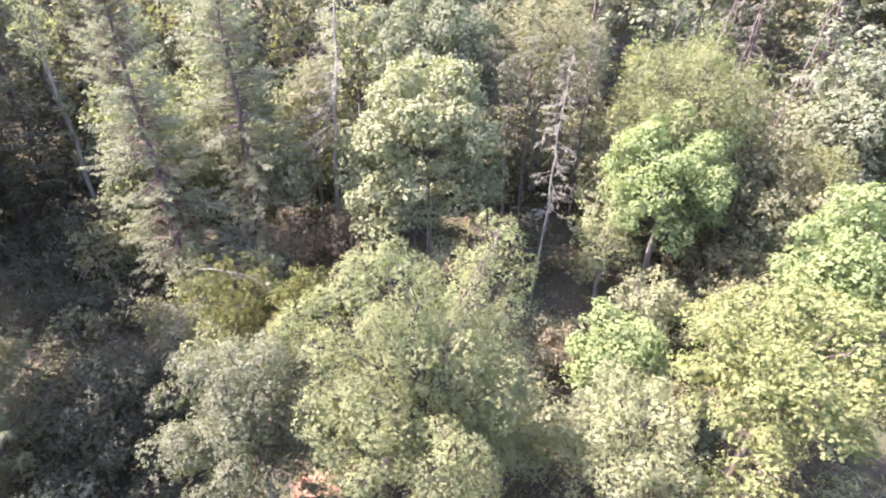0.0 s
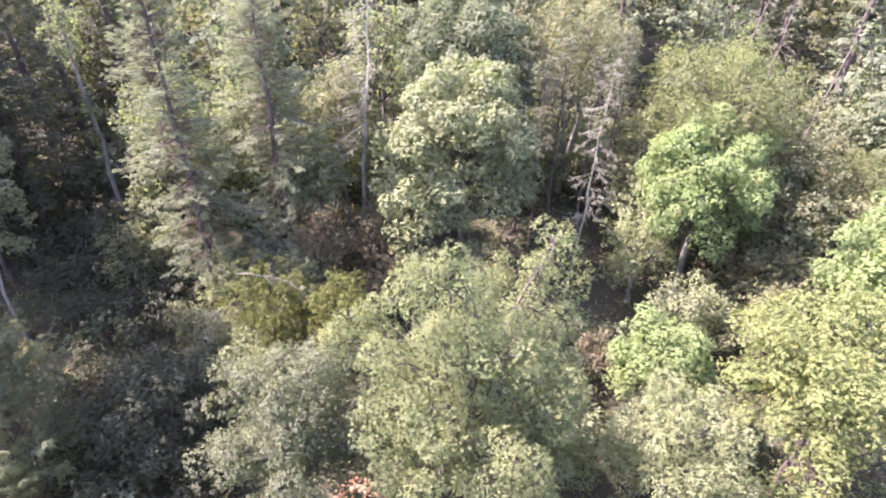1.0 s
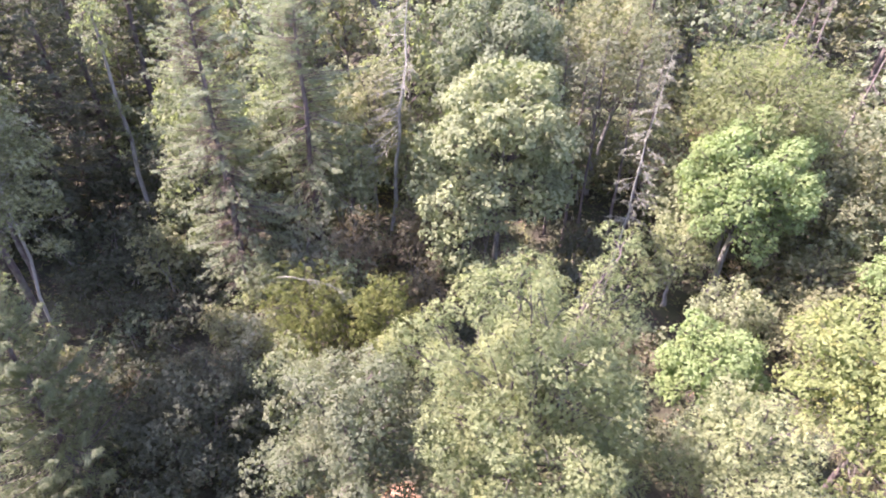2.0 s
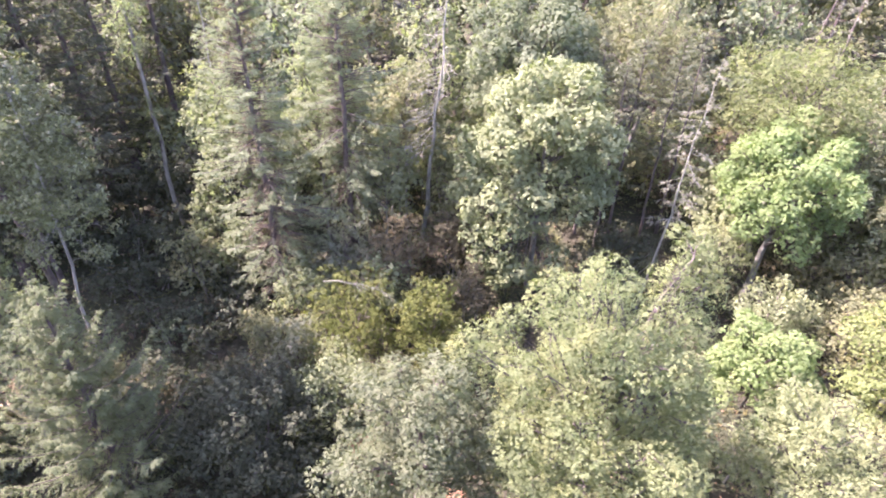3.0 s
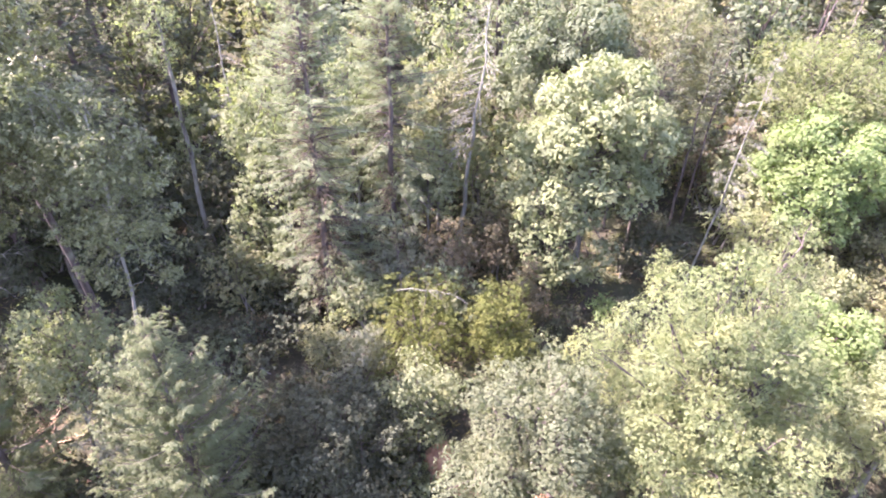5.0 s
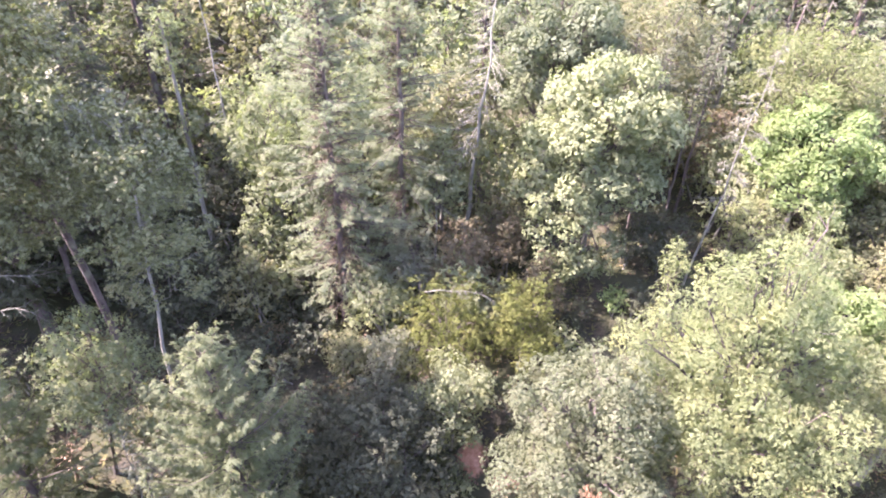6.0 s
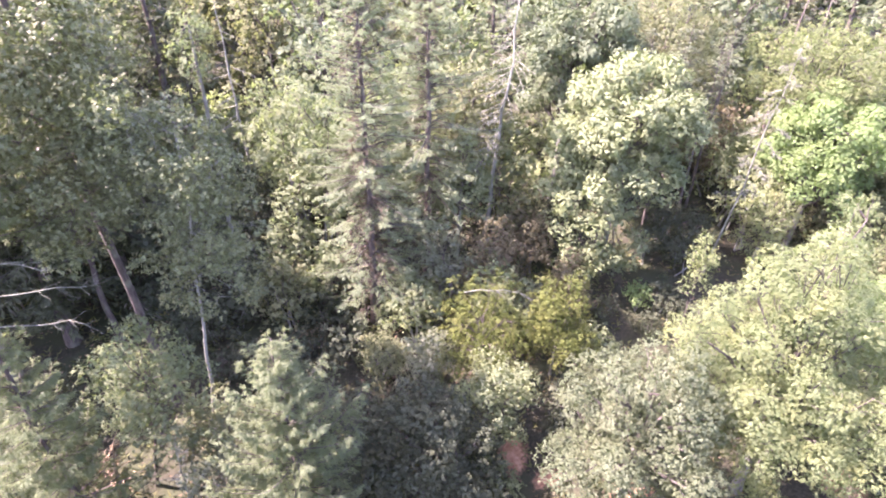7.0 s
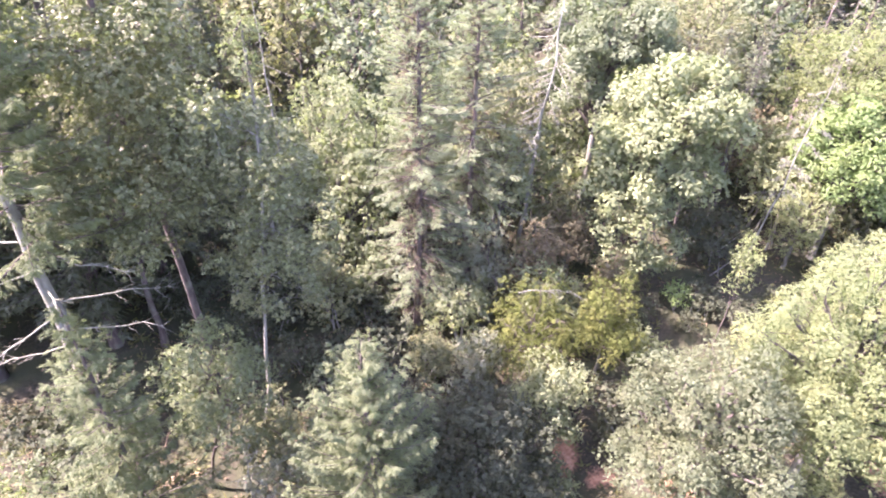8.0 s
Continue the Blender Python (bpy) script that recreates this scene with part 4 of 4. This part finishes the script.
# tall bushes and young alders between the large trees
middle = [
    broadleaf("alder_shrub", "tall grey-green alder bush between the trees", "shrub", -24.0, 33.8, 9.4, 3.0, 2.5, "shrub", "shrub", 106, stem=0.08, n=11, stems=3, twigs=2, big=1.65, heads=2, density=0.85, plain=True, group="tall bushes"),
    broadleaf("alder_shrub", "tall pale alder bush between the trees", "shrub", -20.4, 41.8, 12.0, 5.0, 2.6, "shrub_pale", "shrub", 107, stem=0.08, n=11, stems=3, twigs=2, big=1.65, heads=2, density=0.85, plain=True, group="tall bushes"),
    broadleaf("alder_shrub", "tall yellow-green alder bush between the trees", "shrub", -12.6, 41.0, 12.6, 5.0, 2.6, "alder", "shrub", 108, stem=0.08, n=11, stems=3, twigs=2, big=1.65, heads=2, density=0.85, plain=True, group="tall bushes"),
    broadleaf("hazel_shrub", "tall withered hazel between the trees", "shrub", -19.4, 36.0, 9.5, 3.6, 2.2, "shrub_tan", "shrub", 109, stem=0.07, n=9, stems=3, twigs=6, big=1.5, heads=2, density=0.6, plain=True, group="tall bushes"),
    # leaf colour of this one imitates the hollow's shade
    broadleaf("hazel_shrub", "tall hazel in the shady hollow, leaf colour darkened for shade", "shrub", -26.4, 36.4, 9.4, 3.6, 2.4, "shrub_shaded", "shrub", 1061, stem=0.08, n=11, stems=3, twigs=2, big=1.65, heads=2, density=0.85, plain=True, group="tall bushes"),
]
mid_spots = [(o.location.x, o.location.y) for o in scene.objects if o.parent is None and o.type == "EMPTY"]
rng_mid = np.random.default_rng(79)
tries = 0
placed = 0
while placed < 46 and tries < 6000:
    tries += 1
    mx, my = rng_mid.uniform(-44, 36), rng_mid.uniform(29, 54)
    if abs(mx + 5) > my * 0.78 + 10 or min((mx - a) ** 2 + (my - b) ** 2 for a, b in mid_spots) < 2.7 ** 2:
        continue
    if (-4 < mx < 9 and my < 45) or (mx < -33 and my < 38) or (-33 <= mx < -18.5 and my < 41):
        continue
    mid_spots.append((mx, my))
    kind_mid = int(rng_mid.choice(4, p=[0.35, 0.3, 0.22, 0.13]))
    # west of here only the bush with shade in its leaf colour
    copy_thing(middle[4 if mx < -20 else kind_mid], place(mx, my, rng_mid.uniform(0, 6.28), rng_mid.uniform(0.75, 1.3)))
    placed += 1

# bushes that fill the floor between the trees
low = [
    # first bush has shade mixed into its leaf colour
    broadleaf("hazel_shrub", "dull green bush on the forest floor, leaf colour darkened for shade", "shrub", -20.5, 24.4, 4.4, 0.9, 1.9, "shrub_shaded", "shrub", 111, stem=0.06, n=8, stems=2, twigs=1, big=1.45, heads=2, density=0.8, plain=True, group="understorey bushes"),
    broadleaf("hazel_shrub", "pale green bush on the forest floor", "shrub", 9.6, 29.2, 5.6, 2.0, 1.7, "shrub_pale", "shrub", 112, stem=0.06, n=8, stems=2, twigs=1, big=1.45, heads=2, density=0.8, plain=True, group="understorey bushes"),
    broadleaf("elder_shrub", "green leafy bush on the forest floor", "shrub", -24.6, 29.4, 5.6, 1.8, 1.8, "maple_blue", "shrub", 113, stem=0.06, n=8, stems=2, twigs=1, big=1.45, heads=2, density=0.8, plain=True, group="understorey bushes"),
    broadleaf("hazel_shrub", "withered brownish bush on the forest floor", "shrub", -22.6, 31.6, 5.4, 2.2, 1.6, "shrub_tan", "shrub", 114, stem=0.05, n=7, stems=3, twigs=5, density=0.55, big=1.35, heads=2, plain=True, group="understorey bushes"),
]
bush_spots = [(o.location.x, o.location.y) for o in scene.objects if o.parent is None and o.type == "EMPTY"]
rng_low = np.random.default_rng(78)
tries = 0
placed = 0
while placed < 75 and tries < 5000:
    tries += 1
    bx, by = rng_low.uniform(-46, 34), rng_low.uniform(11, 50)
    if abs(bx + 8) > by * 0.8 + 16 or min((bx - a) ** 2 + (by - b) ** 2 for a, b in bush_spots) < 2.5 ** 2:
        continue
    if any((bx - a) ** 2 + (by - b) ** 2 < (r + 1.2) ** 2 for a, b, r in BARE):
        continue
    if (-4 < bx < 10 and 24 < by < 41) or (bx < -32 and 24 < by < 40) or (-32 <= bx < -19 and 26 < by < 41):
        continue
    bush_spots.append((bx, by))
    copy_thing(low[int(rng_low.choice(4, p=[0.4, 0.25, 0.2, 0.15]))], place(bx, by, rng_low.uniform(0, 6.28), rng_low.uniform(0.7, 1.35)))
    placed += 1

# bushes that stand close in the shady hollow, shade painted into their leaf colour
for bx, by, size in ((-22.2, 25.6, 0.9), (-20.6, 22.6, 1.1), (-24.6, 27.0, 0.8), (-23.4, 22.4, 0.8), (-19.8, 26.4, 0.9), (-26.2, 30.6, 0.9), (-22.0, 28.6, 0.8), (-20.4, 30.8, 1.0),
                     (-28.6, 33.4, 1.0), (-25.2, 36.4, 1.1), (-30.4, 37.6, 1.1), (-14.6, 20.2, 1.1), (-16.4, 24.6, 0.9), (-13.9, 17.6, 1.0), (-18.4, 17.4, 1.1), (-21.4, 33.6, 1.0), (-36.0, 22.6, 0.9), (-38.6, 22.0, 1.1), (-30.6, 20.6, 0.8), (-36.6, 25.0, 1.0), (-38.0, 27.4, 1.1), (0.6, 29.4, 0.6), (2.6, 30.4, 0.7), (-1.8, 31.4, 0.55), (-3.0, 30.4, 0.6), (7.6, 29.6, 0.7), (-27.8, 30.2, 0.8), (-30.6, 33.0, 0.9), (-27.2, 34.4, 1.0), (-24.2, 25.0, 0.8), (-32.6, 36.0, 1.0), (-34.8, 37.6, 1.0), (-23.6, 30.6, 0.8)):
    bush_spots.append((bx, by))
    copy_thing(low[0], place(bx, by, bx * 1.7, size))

for k, (bx, by, size) in enumerate(((-40.6, 28.4, 1.2), (-39.4, 25.8, 1.1), (-42.4, 29.8, 1.2), (-37.4, 30.2, 1.0), (-35.2, 28.4, 0.9))):
    bush_spots.append((bx, by))
    copy_thing(low[(0, 2, 3)[k % 3]], place(bx, by, bx * 1.7, size * 0.85))

# the same bushes go on below the eye
placed = 0
while placed < 18:
    bx, by = rng_low.uniform(-46, 26), rng_low.uniform(-9, 12)
    if min((bx - a) ** 2 + (by - b) ** 2 for a, b in bush_spots) < 3.4 ** 2:
        continue
    bush_spots.append((bx, by))
    copy_thing(low[int(rng_low.choice(4, p=[0.4, 0.25, 0.2, 0.15]))], place(bx, by, rng_low.uniform(0, 6.28), rng_low.uniform(1.1, 1.7)))
    placed += 1


# ---- floor cover, fallen wood ----
def floor_cover(name, label, category, leaf, n, seed, length, width, lift, clump):
    rng = np.random.default_rng(seed)
    x, y = rng.uniform(-50, 38, n), rng.uniform(-14, 52, n)
    f = wobble(rng, 0.55)
    keep = f(np.stack([x, y, 0 * x], 1)) > rng.uniform(-0.9, 0.7, n)
    for bx, by, br in BARE:
        keep &= np.hypot(x - bx, y - by) > br * rng.uniform(0.5, 1.1, n)
    x, y = x[keep], y[keep]
    P = np.repeat(np.stack([x, y, land(x, y)], 1), clump, 0)
    m = len(P)
    a = rng.uniform(0, 6.28, m)
    W = unit(np.stack([np.cos(a), np.sin(a), rng.uniform(0.1, lift, m)], 1))
    P = P + W * rng.uniform(0, 0.25, (m, 1)) + np.stack([0 * a, 0 * a, rng.uniform(0.0, 0.25, m)], 1)
    nr = unit(np.array([0, 0, 1.0]) + rng.normal(size=P.shape) * 0.35)
    s = rng.uniform(0.6, 1.3, m)
    me = poly_mesh(name, *leaf_blades(P, W, nr, length * s, width * s), LEAF[leaf])
    tagged(new(name, me), label, category, kind="stuff")


floor_cover("fern_cover", "ferns and brambles covering the forest floor", "ferns", "fern", 14000, 121, 0.34, 0.1, 0.9, 6)
floor_cover("dry_leaves", "dry brown leaves scattered on the floor", "leaf litter", "litter", 14000, 122, 0.16, 0.12, 0.25, 2)


def fallen(x, y, length, turn, thick, seed, label, bark="tan", tilt=3.0):
    rng = np.random.default_rng(seed)
    root = thing("fallen_branch", x, y, float(land(x, y)) + thick * 0.6, label, "fallen branch")
    d = np.array([np.cos(radians(turn)), np.sin(radians(turn)), math.tan(radians(tilt))])
    line = bent_line(rng, -d * length * 0.5, d * length * 0.5, 8, 0.02, 0.015)
    part("stem", poly_mesh("stem", *tube(line, thick * np.linspace(1, 0.35, 8), 7), BARK[bark], True), root)
    for k in range(5):
        a = line[rng.integers(2, 7)]
        b = a + rng.normal(size=3) * length * 0.16 + np.array([0, 0, 0.15])
        part("twig", poly_mesh("twig", *tube(bent_line(rng, a, b, 4, 0, 0.05), thick * np.array([0.4, 0.3, 0.22, 0.1]), 4), BARK[bark], True), root)


for k, (fx, fy, fl, ft, fr) in enumerate([(-34.2, 26.6, 3.2, 62, 0.10), (-33.3, 25.2, 2.8, 14, 0.09), (-33.9, 25.9, 2.4, 115, 0.07), (-34.6, 25.8, 2.6, 40, 0.09), (-24.4, 22.8, 4.5, 100, 0.07), (-17.4, 24.8, 5.5, -8, 0.05)]):
    fallen(fx, fy, fl, ft, fr, 131 + k, "dry broken branch lying on the forest floor")
